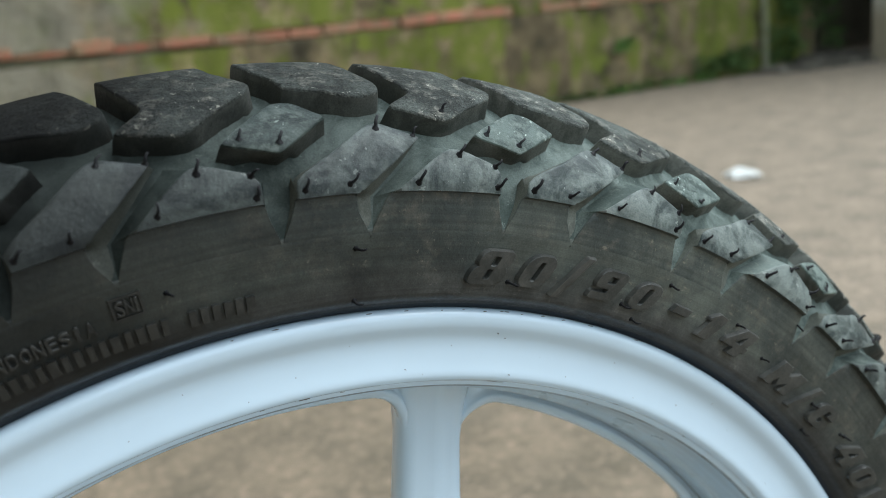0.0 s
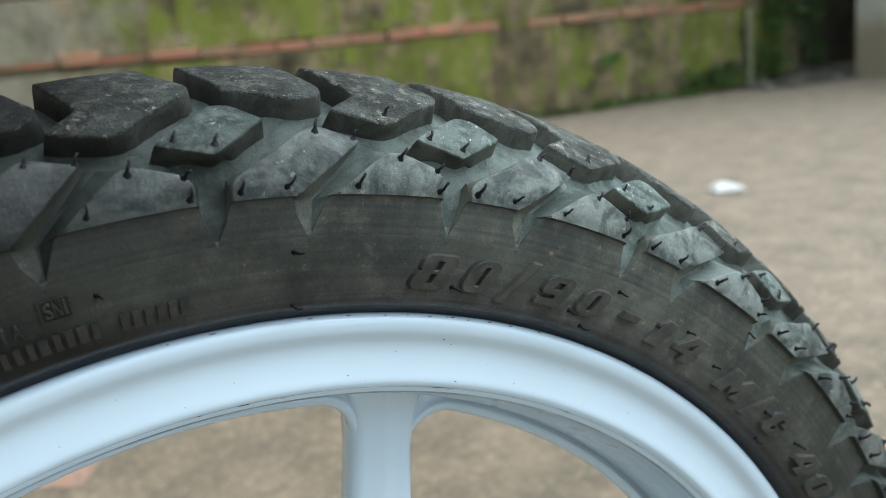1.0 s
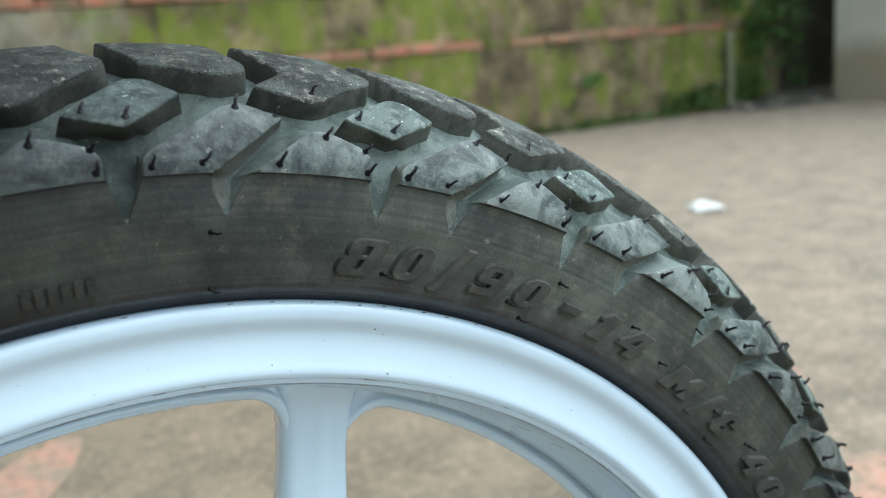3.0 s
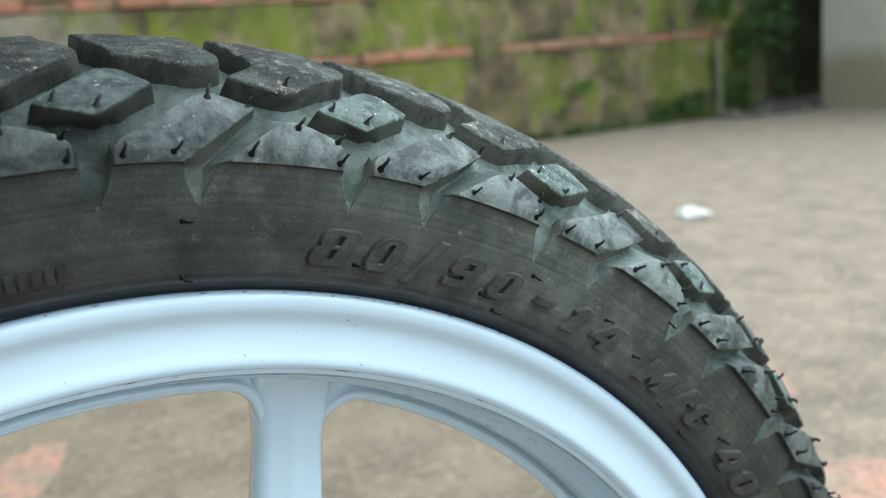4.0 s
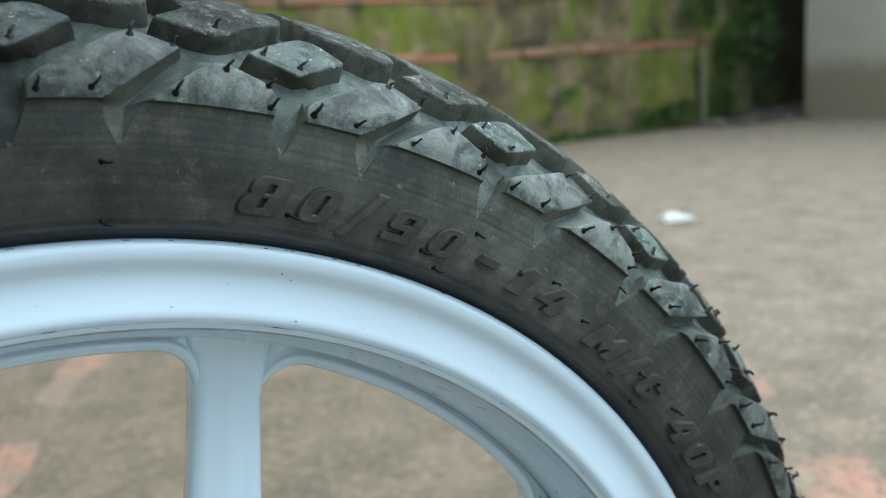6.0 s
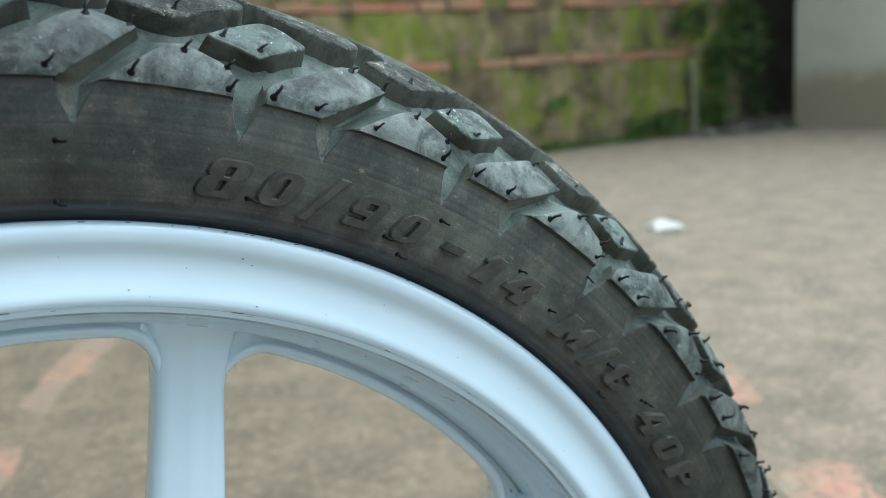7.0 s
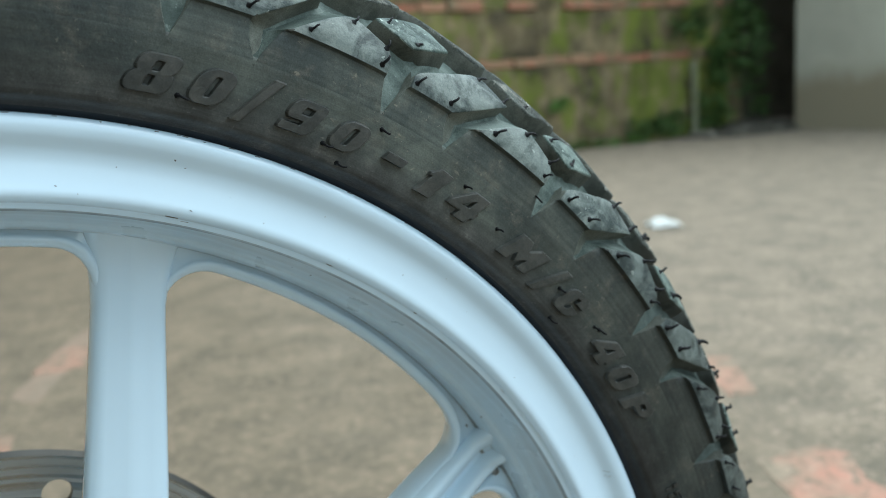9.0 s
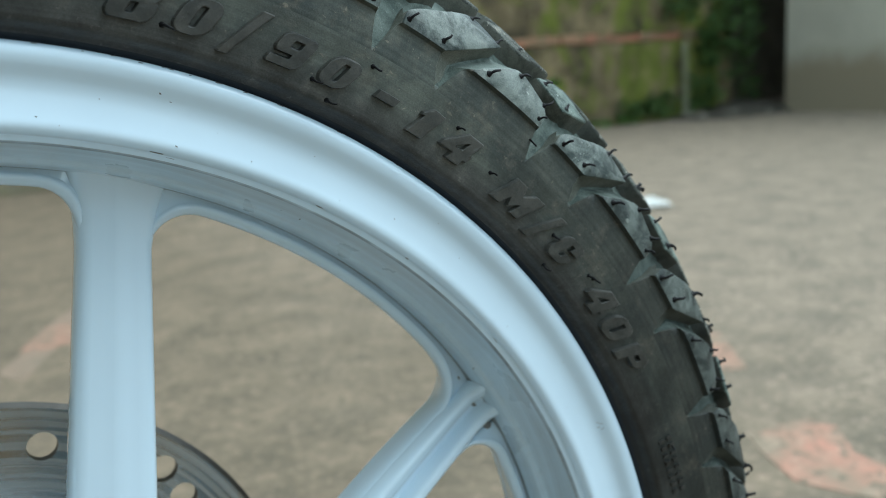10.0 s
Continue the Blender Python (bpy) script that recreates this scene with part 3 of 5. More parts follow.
def tread_mesh(name, outline, mirror=False, grain=0, top_mat=None, wide=None, feet=None):
    """One tread block: a top face with worn edges, flanks that hollow out into the groove's floor, bent over the tyre."""
    pts, wides, ends, depths = dense_outline(outline, wide, feet)
    bm = bmesh.new()
    rings, slope = [], {}
    for k, (o, d) in enumerate(FLANK):
        ring = grown(pts, [o * D * w for D, w in zip(depths, wides)])
        rings.append([bm.verts.new((u, v, -d * D - (0.02 if k else 0.0))) for (u, v), D in zip(ring, depths)])
        if k:
            slope.update({rings[-1][i]: (pts[i], ends[i], d) for i in range(len(pts)) if ends[i]})
    # the worn upper edge: the top face is drawn in a little
    inner = grown(pts, [-0.32 * min(1.0, 0.25 * D) for D in depths])
    top = [bm.verts.new((u, v, 0.0)) for u, v in inner]
    for v in rings[0]:
        v.co.z -= 0.16
    for v in rings[1]:
        v.co.z -= 0.28
    chain = [top] + rings
    m = len(pts)
    side = {}
    for k, (a, b) in enumerate(zip(chain[:-1], chain[1:])):
        for i in range(m):
            f = bm.faces.new((a[i], a[(i + 1) % m], b[(i + 1) % m], b[i]))
            side[f] = 0 if k < 2 else 3 if ends[i] and name == "shoulder_block_short" else 2
    for f, k in side.items():
        f.material_index = k
    cap = bm.faces.new(top)
    vs, us = [v.co.y for v in top], [v.co.x for v in top]
    cuts = [(x, 0) for x in np.arange(math.floor(min(us)) + 1.5, max(us), 3.0)] + [(y, 1) for y in np.arange(math.floor(min(vs)) + 1.5, max(vs), 3.0)]
    cuts += [(c, 1) for c in (S_CREASE, s_by_r(218.1), s_by_r(221.0), s_by_r(208.2), s_by_r(209.8))]
    caps = [cap]
    for c, axis in cuts:
        pc, no = [0, 0, 0], [0, 0, 0]
        pc[axis], no[axis] = c, 1
        es = list({e for f in caps for e in f.edges})
        vv = list({v for f in caps for v in f.verts})
        got = bmesh.ops.bisect_plane(bm, geom=vv + es + caps, dist=1e-5, plane_co=pc, plane_no=no)
        caps = [g for g in got["geom"] if isinstance(g, bmesh.types.BMFace)]
    for f in caps:
        f.material_index = 1 if abs(f.calc_center_median().y) > S_CREASE - 0.05 else 0
    for f in bm.faces:  # under the shoulder's crease the edge of a block is sidewall too
        if f.material_index == 0 and abs(f.calc_center_median().y) > S_CREASE - 0.05:
            f.material_index = 1
    for v in bm.verts:
        if v in slope:
            (u, w), (p, r), d = slope[v]
            a, b = to_tyre(u, w, -0.2), on_floor(p, r)
            v.co = a + (b - a) * d + Vector((0, 0.4 * d * (1 - d) / 1000, 0))
            if mirror:
                v.co.y = -2 * MID / 1000 - v.co.y
            continue
        jit = 0.14 * noise.noise((v.co.x * 0.45 + grain, v.co.y * 0.45, 7.0)) if v.co.z > -0.6 and abs(v.co.y) < S_CREASE + 4 else 0.0
        v.co = to_tyre(v.co.x, -v.co.y if mirror else v.co.y, v.co.z + jit)
    me = bpy.data.meshes.new(name)
    bmesh.ops.recalc_face_normals(bm, faces=bm.faces)
    bm.to_mesh(me)
    bm.free()
    for mat in (top_mat or RUBBER_TREAD, RUBBER_SIDE, RUBBER_SLOPE if name == "shoulder_block_long" else RUBBER_WALL, RUBBER_FLOOR):
        me.materials.append(mat)
    me.shade_smooth()
    me.set_sharp_from_angle(angle=radians(38))
    return me


CROWN = [(p, s_by_h(h)) for p, h in (
    (-2.75, -1.7), (-0.2, 1.6), (0.4, 1.6), (3.9, -7.3), (4.4, -10.8), (3.0, -20), (2.6, -26), (2.8, -32), (3.3, -37.3), (4.2, -48),
    (4.0, -51.3), (3.0, -52.4), (2.3, -52.4), (-1.0, -48.8), (-1.2, -44), (-2.1, -36.5), (-2.4, -29), (-2.1, -22), (-1.8, -16.2), (-1.0, -6.4))]
MIDDLE = [(p, s_by_h(h)) for p, h in ((1.72, 4.6), (4.5, 7.2), (7.4, 1.2), (5.9, -3.2), (4.9, -3.2))]
LONG = [(p, s_by_r(r)) for p, r in ((-9.85, 207), (-9.8, 210.3), (-9.25, 214.5), (-8.85, 218.4), (-8.9, 222), (-8.1, 224), (-6.2, 227.9), (-4.5, 232.0), (-3.9, 232.6),
                                   (-1.62, 229.6), (-3.5, 224.0), (-5.6, 218.4), (-5.45, 214.5), (-4.8, 210), (-4.72, 207))]
SHORT = [(p, s_by_r(r)) for p, r in ((-4.72, 207), (-4.65, 210), (-4.1, 214.5), (-3.4, 218.4), (-1.0, 225.2), (0.0, 227.5), (0.6, 227.5), (2.8, 224.6), (3.2, 222.8),
                                    (3.2, 218.4), (3.5, 214.5), (3.93, 210.3), (3.97, 207))]


# the long shoulder block's flank towards the next block leans out widely
LONG_WIDE = [0.2, 0.2, 0.2, 0.3, 0.5, 1.0, 1.0, 1.0, 1.0, 0.9, 0.7, 0.3, 0.2, 0.2, 0.2]
LONG_FEET = {9: (-1.35, 228.0), 10: (-2.85, 222.6), 11: (-4.5, 217.0), 12: (-4.35, 213.4), 13: (-4.7, 210.0), 14: (-4.72, 208.5)}
SHORT_WIDE = [0.2, 0.2, 0.2, 0.3, 0.8, 1.0, 1.0, 1.0, 1.0, 0.8, 0.6, 0.4, 0.4]
SHORT_FEET = {0: (-4.73, 208.5), 1: (-4.72, 210.0), 2: (-4.6, 213.8), 3: (-4.45, 217.0), 4: (-2.5, 223.4), 5: (-1.1, 227.6)}
KINDS = [("crown_block", CROWN, "worn dusty crown tread block", None), ("middle_block", MIDDLE, "", None), ("shoulder_block_long", LONG, "", LONG_WIDE), ("shoulder_block_short", SHORT, "", SHORT_WIDE)]
FEET = {"shoulder_block_long": LONG_FEET, "shoulder_block_short": SHORT_FEET}
for kind, outline, label, wide in KINDS:
    for far in (False, True):
        me = tread_mesh(kind, outline, far, grain=len(kind), top_mat={"crown_block": RUBBER_CROWN, "middle_block": RUBBER_MIDDLE}.get(kind), wide=wide, feet=FEET.get(kind))
        for k in range(26):
            ob = new(kind, me)
            ob.parent = tyre
            ob.matrix_basis = Matrix.Rotation(radians(PITCH * (k - (0.5 if far else 0.0))), 4, "Y")
            tagged(ob, label)


def foot_line(outline, wide, feet):
    pts, wides, ends, depths = dense_outline(outline, wide, feet)
    ring = grown(pts, [FOOT * D * w for D, w in zip(depths, wides)])
    spread = np.linspace(length.max(), 0, 400)
    outer = np.array([on_profile(s)[:2] for s in spread])
    for i, end in enumerate(ends):
        if end:
            q = np.array((end[1], np.interp(end[1], floor_line[:, 0], floor_line[:, 1])))
            ring[i] = (4.0 * end[0], spread[np.argmin(np.hypot(*(outer - q).T))])
    return np.array(ring)


def from_outline(u, v, line):
    """Distance from a closed line, negative inside it."""
    best, inside = np.full(u.shape, 99.0), np.zeros(u.shape, bool)
    for (ax, ay), (bx, by) in zip(line, np.roll(line, -1, axis=0)):
        ex, ey = bx - ax, by - ay
        t = np.clip(((u - ax) * ex + (v - ay) * ey) / max(1e-9, ex * ex + ey * ey), 0, 1)
        best = np.minimum(best, np.hypot(u - ax - t * ex, v - ay - t * ey))
        if abs(ey) > 1e-9:
            inside ^= ((ay > v) != (by > v)) & (u < ax + (v - ay) * ex / ey)
    return np.where(inside, -best, best)


def groove_mesh():
    """The floor of the grooves for one pitch of the tread, hollowed up against the feet of the blocks."""
    near = np.array(floor_half)
    far = near[:-1][::-2] * (1, -1) + (0, 2 * MID)
    line = np.vstack([near, far])
    tangent = np.gradient(line, axis=0)
    tangent /= np.linalg.norm(tangent, axis=1)[:, None]
    normal = np.stack([-tangent[:, 1], tangent[:, 0]], 1)
    normal *= np.sign((normal * (line - (195.0, MID))).sum(1))[:, None]
    fine_s = np.linspace(length.max(), -length.max(), 900)
    outer = np.array([on_profile(s)[:2] for s in fine_s])
    arc = np.array([fine_s[np.argmin(np.hypot(*(outer - q).T))] for q in line])
    depth = np.array([np.hypot(*(outer - q).T).min() for q in line])
    us = np.linspace(-2 * PITCH, 2 * PITCH, 133)
    U, V = np.meshgrid(us, arc)
    rise, inner = np.zeros(U.shape), np.full(U.shape, 99.0)
    for kind, outline, label, wide in KINDS:
        foot = foot_line(outline, wide, FEET.get(kind))
        rimmed = np.array([(4.0 * p, s) for p, s in outline])
        for far_side in (False, True):
            one, edge = (foot * (1, -1), rimmed * (1, -1)) if far_side else (foot, rimmed)
            for k in (-1, 0, 1, 2):
                shift = (4 * PITCH * (k - (0.5 if far_side else 0.0)), 0)
                d = from_outline(U, V, one + shift)
                inner = np.minimum(inner, from_outline(U, V, edge + shift))
                rise += (0.4 if kind.startswith("shoulder") else 1.0) * np.clip(1 - np.maximum(d, -1.0) / 2.0, 0, 2) ** 2
    rise = np.minimum(rise, 2.3) * 0.13 * depth[:, None]
    bm = bmesh.new()
    made = {}

    def vert(j, i):
        if (j, i) not in made:
            r, h = line[j] + normal[j] * (rise[j, i] + 0.02 + 0.07 * noise.noise((us[i] * 0.5, arc[j] * 0.5, 3.0)) * min(1.0, depth[j] / 3))
            a = radians(us[i] / 4)
            made[j, i] = bm.verts.new((r * math.sin(a) / 1000, -h / 1000, r * math.cos(a) / 1000))
        return made[j, i]

    for j in range(len(line) - 1):
        for i in range(len(us) - 1):
            if inner[j:j + 2, i:i + 2].max() > -1.5:
                bm.faces.new((vert(j, i), vert(j, i + 1), vert(j + 1, i + 1), vert(j + 1, i)))
    bmesh.ops.recalc_face_normals(bm, faces=bm.faces)
    me = bpy.data.meshes.new("tread_groove")
    bm.to_mesh(me)
    bm.free()
    me.materials.append(RUBBER_FLOOR)
    me.shade_smooth()
    return me


groove = groove_mesh()
for k in range(26):
    ob = new("tread_groove", groove)
    ob.parent = tyre
    ob.matrix_basis = Matrix.Rotation(radians(PITCH * k), 4, "Y")
    tagged(ob, "pale dusty groove between the tread blocks")

# moulding hairs on the blocks and the sidewall
HAIRS = [(-8.4, 220.3), (-5.9, 220.4), (-4.0, 231.5), (-1.9, 229.9), (-2.1, 220.4), (0.4, 226.5), (2.7, 224.3), (2.8, 220.2), (2.6, 231.3), (4.7, 229.8), (0.3, 235.4), (1.4, 239.5)]


def hair_mesh(name, n, seed):
    """A moulding hair: a small cone at its foot and a thin curling tail."""
    rnd = random.Random(seed)
    bm = bmesh.new()
    rings = []
    size, bend, tall = 0.30 + 0.06 * rnd.random(), rnd.uniform(0.25, 0.75), rnd.uniform(2.8, 3.9)
    for i in range(n):
        t = i / (n - 1)
        rad = size * (3.0 - 7.4 * t) if t < 0.24 else size * (1.25 - 0.25 * t)
        a = bend * 1.25 * t ** 1.3
        c = Vector((tall * t * math.sin(a), 0.25 * math.sin(6 * t + seed) * t, tall * t * math.cos(a) - 0.25))
        rings.append([bm.verts.new((c + Vector((rad * math.cos(b) * math.cos(a), rad * math.sin(b), -rad * math.cos(b) * math.sin(a)))) / 1000) for b in [k * math.tau / 6 for k in range(6)]])
    for p, q in zip(rings[:-1], rings[1:]):
        for k in range(6):
            bm.faces.new((p[k], p[(k + 1) % 6], q[(k + 1) % 6], q[k]))
    bm.faces.new(rings[-1])
    me = bpy.data.meshes.new(name)
    bm.to_mesh(me)
    bm.free()
    me.materials.append(RUBBER_HAIR)
    me.shade_smooth()
    return me


hair_meshes = [hair_mesh("rubber_hair", 9, i) for i in range(7)]


def hair(p, r, scale=1.0, turn=0.0, flat=0.0, tall=0.68):
    """A hair standing on the tyre at angle p and radius r; the hair leans along +u."""
    s = s_by_r(r)
    q = to_tyre(4 * p, s, 0.0)
    n = (to_tyre(4 * p, s, 1.0) - q).normalized()
    e = (to_tyre(4 * p + 0.4, s, 0.0) - q)
    e = (e - e.dot(n) * n).normalized()
    b = n.cross(e)
    m = Matrix((e, b, n)).transposed().to_4x4()
    ob = new("rubber_hair", random.choice(hair_meshes))
    ob.parent = tyre
    ob.matrix_basis = Matrix.Translation(q) @ m @ Matrix.Rotation(radians(turn), 4, "Z") @ Matrix.Rotation(radians(flat), 4, "Y") @ Matrix.Diagonal((0.9 * scale, 0.9 * scale, tall * scale, 1))
    return ob


random.seed(5)
for k in range(-3, 9):
    for p, r in HAIRS:
        if (r == 235.4 and k < 0) or (r > 238 and k < 3):
            continue
        hair(p + PITCH * k + random.uniform(-0.15, 0.15), r + random.uniform(-0.2, 0.2), random.uniform(0.85, 1.15) * (1.2 if k > 2 else 1 if k >= -1 or r < 228 else 0.5) * (1.2 if k > 2 and r > 229 else 1.0), random.uniform(30, 80), random.uniform(5, 25), 0.8 if k > 2 else 0.68)

# ---- raised writing on the sidewall ----
side_r, side_h = [r for r, h in SIDE], [h for r, h in SIDE]


def on_side(p, r, w):
    h = float(np.interp(r, side_r, side_h))
    d = (np.interp(r + 0.5, side_r, side_h) - np.interp(r - 0.5, side_r, side_h))
    k = math.hypot(1, d)
    r, h, a = r - w * d / k, h + w / k, radians(p)
    return Vector((r * math.sin(a) / 1000, -h / 1000, r * math.cos(a) / 1000))


def glyph_mesh(ch, width, height, shear, bold, thick):
    cu = bpy.data.curves.new("glyph", "FONT")
    cu.body, cu.size, cu.extrude, cu.offset, cu.resolution_u = ch, 1.0, 0.05, bold, 5
    ob = bpy.data.objects.new("glyph", cu)
    scene.collection.objects.link(ob)
    bpy.context.view_layer.update()
    dg = bpy.context.evaluated_depsgraph_get()
    me = bpy.data.meshes.new_from_object(ob.evaluated_get(dg))
    bpy.data.objects.remove(ob)
    bpy.data.curves.remove(cu)
    bm = bmesh.new()
    bm.from_mesh(me)
    bpy.data.meshes.remove(me)
    x0, x1 = min(v.co.x for v in bm.verts), max(v.co.x for v in bm.verts)
    y0, y1 = min(v.co.y for v in bm.verts), max(v.co.y for v in bm.verts)
    for v in bm.verts:
        y = (v.co.y - y0) / max(1e-6, y1 - y0)
        v.co = (((v.co.x - x0) / (x1 - x0) - 0.5) * width + shear * (y - 0.5) * height, y * height, thick if v.co.z > 0 else -0.8)
    return bm


def letter(ch, p, r0, height, width, shear=0.35, bold=0.0, thick=0.85, mat=None, name="raised_letter"):
    bm = glyph_mesh(ch, width, height, shear, bold, thick)
    bmesh.ops.remove_doubles(bm, verts=bm.verts, dist=1e-4)
    for x in np.arange(-8, 8, 1.5):
        bmesh.ops.bisect_plane(bm, geom=bm.verts[:] + bm.edges[:] + bm.faces[:], dist=1e-5, plane_co=(x, 0, 0), plane_no=(1, 0, 0))
    for y in np.arange(0.0, height, 2.0):
        bmesh.ops.bisect_plane(bm, geom=bm.verts[:] + bm.edges[:] + bm.faces[:], dist=1e-5, plane_co=(0, y, 0), plane_no=(0, 1, 0))
    for v in bm.verts:
        v.co = on_side(p + math.degrees(v.co.x / (r0 + height / 2)), r0 + v.co.y, v.co.z)
    return part(name, bm, mat or RUBBER_LETTER, tyre)


def rounded(x, y, cx, cy, hw, hh, rad):
    """Distance from a rounded rectangle, negative inside."""
    qx, qy = np.abs(x - cx) - hw + rad, np.abs(y - cy) - hh + rad
    return np.hypot(np.maximum(qx, 0), np.maximum(qy, 0)) + np.minimum(np.maximum(qx, qy), 0) - rad


def shape_of(ch, x, y, w, h):
    """Distance from the outline of a heavy moulded letter, w wide and h high, standing on y = 0 round x = 0."""
    if ch in "/-":
        return rounded(x, y, 0, h / 2, w / 2, h / 2, 0.15)
    if ch == "0":
        return np.maximum(rounded(x, y, 0, h / 2, w / 2, h / 2, 2.9), -rounded(x, y, 0, h / 2, 0.6, 2.2, 0.35))
    if ch == "8":
        body = np.minimum(rounded(x, y, 0, 2.3, 0.5 * w, 2.3, 2.0), rounded(x, y, 0.1, h - 2.15, 0.46 * w, 2.15, 1.9))
        return np.maximum(body, -np.minimum(rounded(x, y, -0.1, 2.55, 0.65, 1.05, 0.25), rounded(x, y, 0.1, 5.65, 0.7, 0.95, 0.25)))
    if ch == "9":
        bowl = np.minimum(rounded(x, y, 0, h - 2.55, w / 2, 2.55, 1.9), rounded(x, y, 2.3, h / 2, w / 2 - 2.3, h / 2, 1.6))
        body = np.minimum(bowl, rounded(x, y, -0.4, 1.1, w / 2 - 0.6, 1.1, 0.7))
        return np.maximum(body, -np.minimum(rounded(x, y, 0.1, h - 2.5, 1.0, 0.75, 0.2), rounded(x, y, -2.2, 2.45, 2.7, 0.42, 0.1)))
    if ch == "C":
        slot = np.minimum(rounded(x, y, 0.1, h / 2, 0.6, 2.1, 0.3), rounded(x, y, 3.2, h / 2, 3.2, 0.6, 0.2))
        return np.maximum(rounded(x, y, 0, h / 2, w / 2, h / 2, 2.5), -slot)
    if ch == "P":
        body = np.minimum(rounded(x, y, 1.6 - w / 2, h / 2, 1.6, h / 2, 0.4), rounded(x, y, 0, h - 2.5, w / 2, 2.5, 1.8))
        return np.maximum(body, -rounded(x, y, 0.5, h - 2.6, 1.0, 0.6, 0.3))
    corners = {"1": [(-1.8, 0), (2.8, 0), (3.0, 7.7), (-0.7, 8), (-2.6, 5.9), (-2.3, 4.9), (-1.6, 5.2)],
               "4": [(-0.6, 0), (3.6, 0), (3.6, 1.7), (4.5, 1.7), (4.5, 3.7), (3.6, 3.7), (3.6, 8), (-1.4, 8), (-4.8, 3.4), (-4.8, 1.9), (-0.6, 1.9)],
               "M": [(-5.5, 0), (-5.5, 8), (-1.9, 8), (0.1, 5.3), (2.1, 8), (5.5, 8), (5.5, 0), (2.1, 0), (1.9, 3.0), (0, 0.6), (-1.9, 3.0), (-2.1, 0)]}[ch]
    body = from_outline(x, y, np.array(corners) * (1, h / 8))
    return np.maximum(body, -from_outline(x, y, np.array([(-1.2, 3.8), (0.7, 3.8), (0.7, 6.0)]))) if ch == "4" else body


def moulded_letter(ch, p, r0, height, width, shear, thick=1.3, cell=0.17):
    """A heavy slanting letter that rises from the sidewall with short moulded flanks."""
    gx, gy = np.meshgrid(np.arange(-width / 2 - 0.5, width / 2 + 0.51, cell), np.arange(-0.5, height + 0.51, cell))
    dist = shape_of(ch, gx, gy, width, height)
    rise = np.clip(0.5 - dist / 0.34, 0, 1)
    top = -0.15 + (thick + 0.15) * rise * rise * (3 - 2 * rise)
    bm = bmesh.new()
    made = {}

    def vert(j, i):
        if (j, i) not in made:
            x, y = gx[j, i], gy[j, i]
            u = x + shear * (y - height / 2)
            made[j, i] = bm.verts.new(on_side(p + math.degrees(u / (r0 + height / 2)), r0 + y, top[j, i] + 0.03 * noise.noise((x, y, p))))
        return made[j, i]

    for j in range(gx.shape[0] - 1):
        for i in range(gx.shape[1] - 1):
            if dist[j:j + 2, i:i + 2].min() < 0.3:
                bm.faces.new((vert(j, i), vert(j, i + 1), vert(j + 1, i + 1), vert(j + 1, i)))
    return part("raised_letter", bm, RUBBER_LETTER, tyre, smooth=50)


for ch, p, wid, r0, hgt, slant in (("8", 3.55, 9.6, 197.8, 8.2, 0.43), ("0", 7.07, 8.1, 197.9, 8.0, 0.45), ("/", 9.95, 2.5, 196.6, 10.8, 0.71), ("9", 13.05, 8.2, 198.0, 7.8, 0.43), ("0", 16.48, 7.9, 198.1, 7.6, 0.45),
                                   ("-", 20.17, 5.8, 200.8, 2.2, 0.45), ("1", 23.4, 6.4, 197.9, 7.9, 0.43), ("4", 26.75, 10.0, 197.8, 8.1, 0.43), ("M", 33.08, 11.0, 197.5, 7.9, 0.5), ("/", 36.33, 2.4, 196.2, 10.3, 0.71),
                                   ("C", 39.2, 8.2, 197.5, 8.0, 0.43), ("4", 44.85, 10.0, 197.0, 8.1, 0.43), ("0", 47.9, 8.3, 196.8, 7.9, 0.43), ("P", 51.14, 8.3, 196.5, 7.8, 0.4)):
    moulded_letter(ch, p, r0, hgt, wid, slant)
for i, ch in enumerate("INDONESIA"):
    letter(ch, -25.75 + 0.655 * i, 202.0, 2.8, 0.75 if ch == "I" else 1.85, shear=0.0, bold=0.015, thick=1.0)


def raised_bar(p, r0, r1, width, thick=0.6, name="raised_bar"):
    bm = bmesh.new()
    box(bm, -width / 2, width / 2, r0, r1, -0.6, thick)
    for v in bm.verts:
        v.co = on_side(p + math.degrees(v.co.x / 200), v.co.y, v.co.z)
    return part(name, bm, RUBBER_LETTER, tyre)


random.seed(8)
for first, count in ((-26.2, 11), (-18.9, 4), (-15.35, 6)):
    for i in range(count):
        raised_bar(first + 0.66 * i, 197.3, 200.4, random.choice((1.2, 1.5, 1.8)), 0.9)
for p, r0, r1, wid in ((-18.45, 207.1, 207.6, 5.6), (-18.45, 202.9, 203.4, 5.6), (-19.2, 202.9, 207.6, 0.5), (-17.7, 202.9, 207.6, 0.5)):
    raised_bar(p, r0, r1, wid)
for ch, p, wid in (("S", -18.82, 1.55), ("N", -18.34, 1.55), ("I", -17.96, 0.6)):
    letter(ch, p, 203.7, 3.1, wid, shear=0.0, bold=0.015, thick=0.9)
for row in (198.6, 201.2):
    for i in range(8):
        raised_bar(60.2 + 0.75 * i, row, row + 1.6, random.choice((0.8, 1.3)))
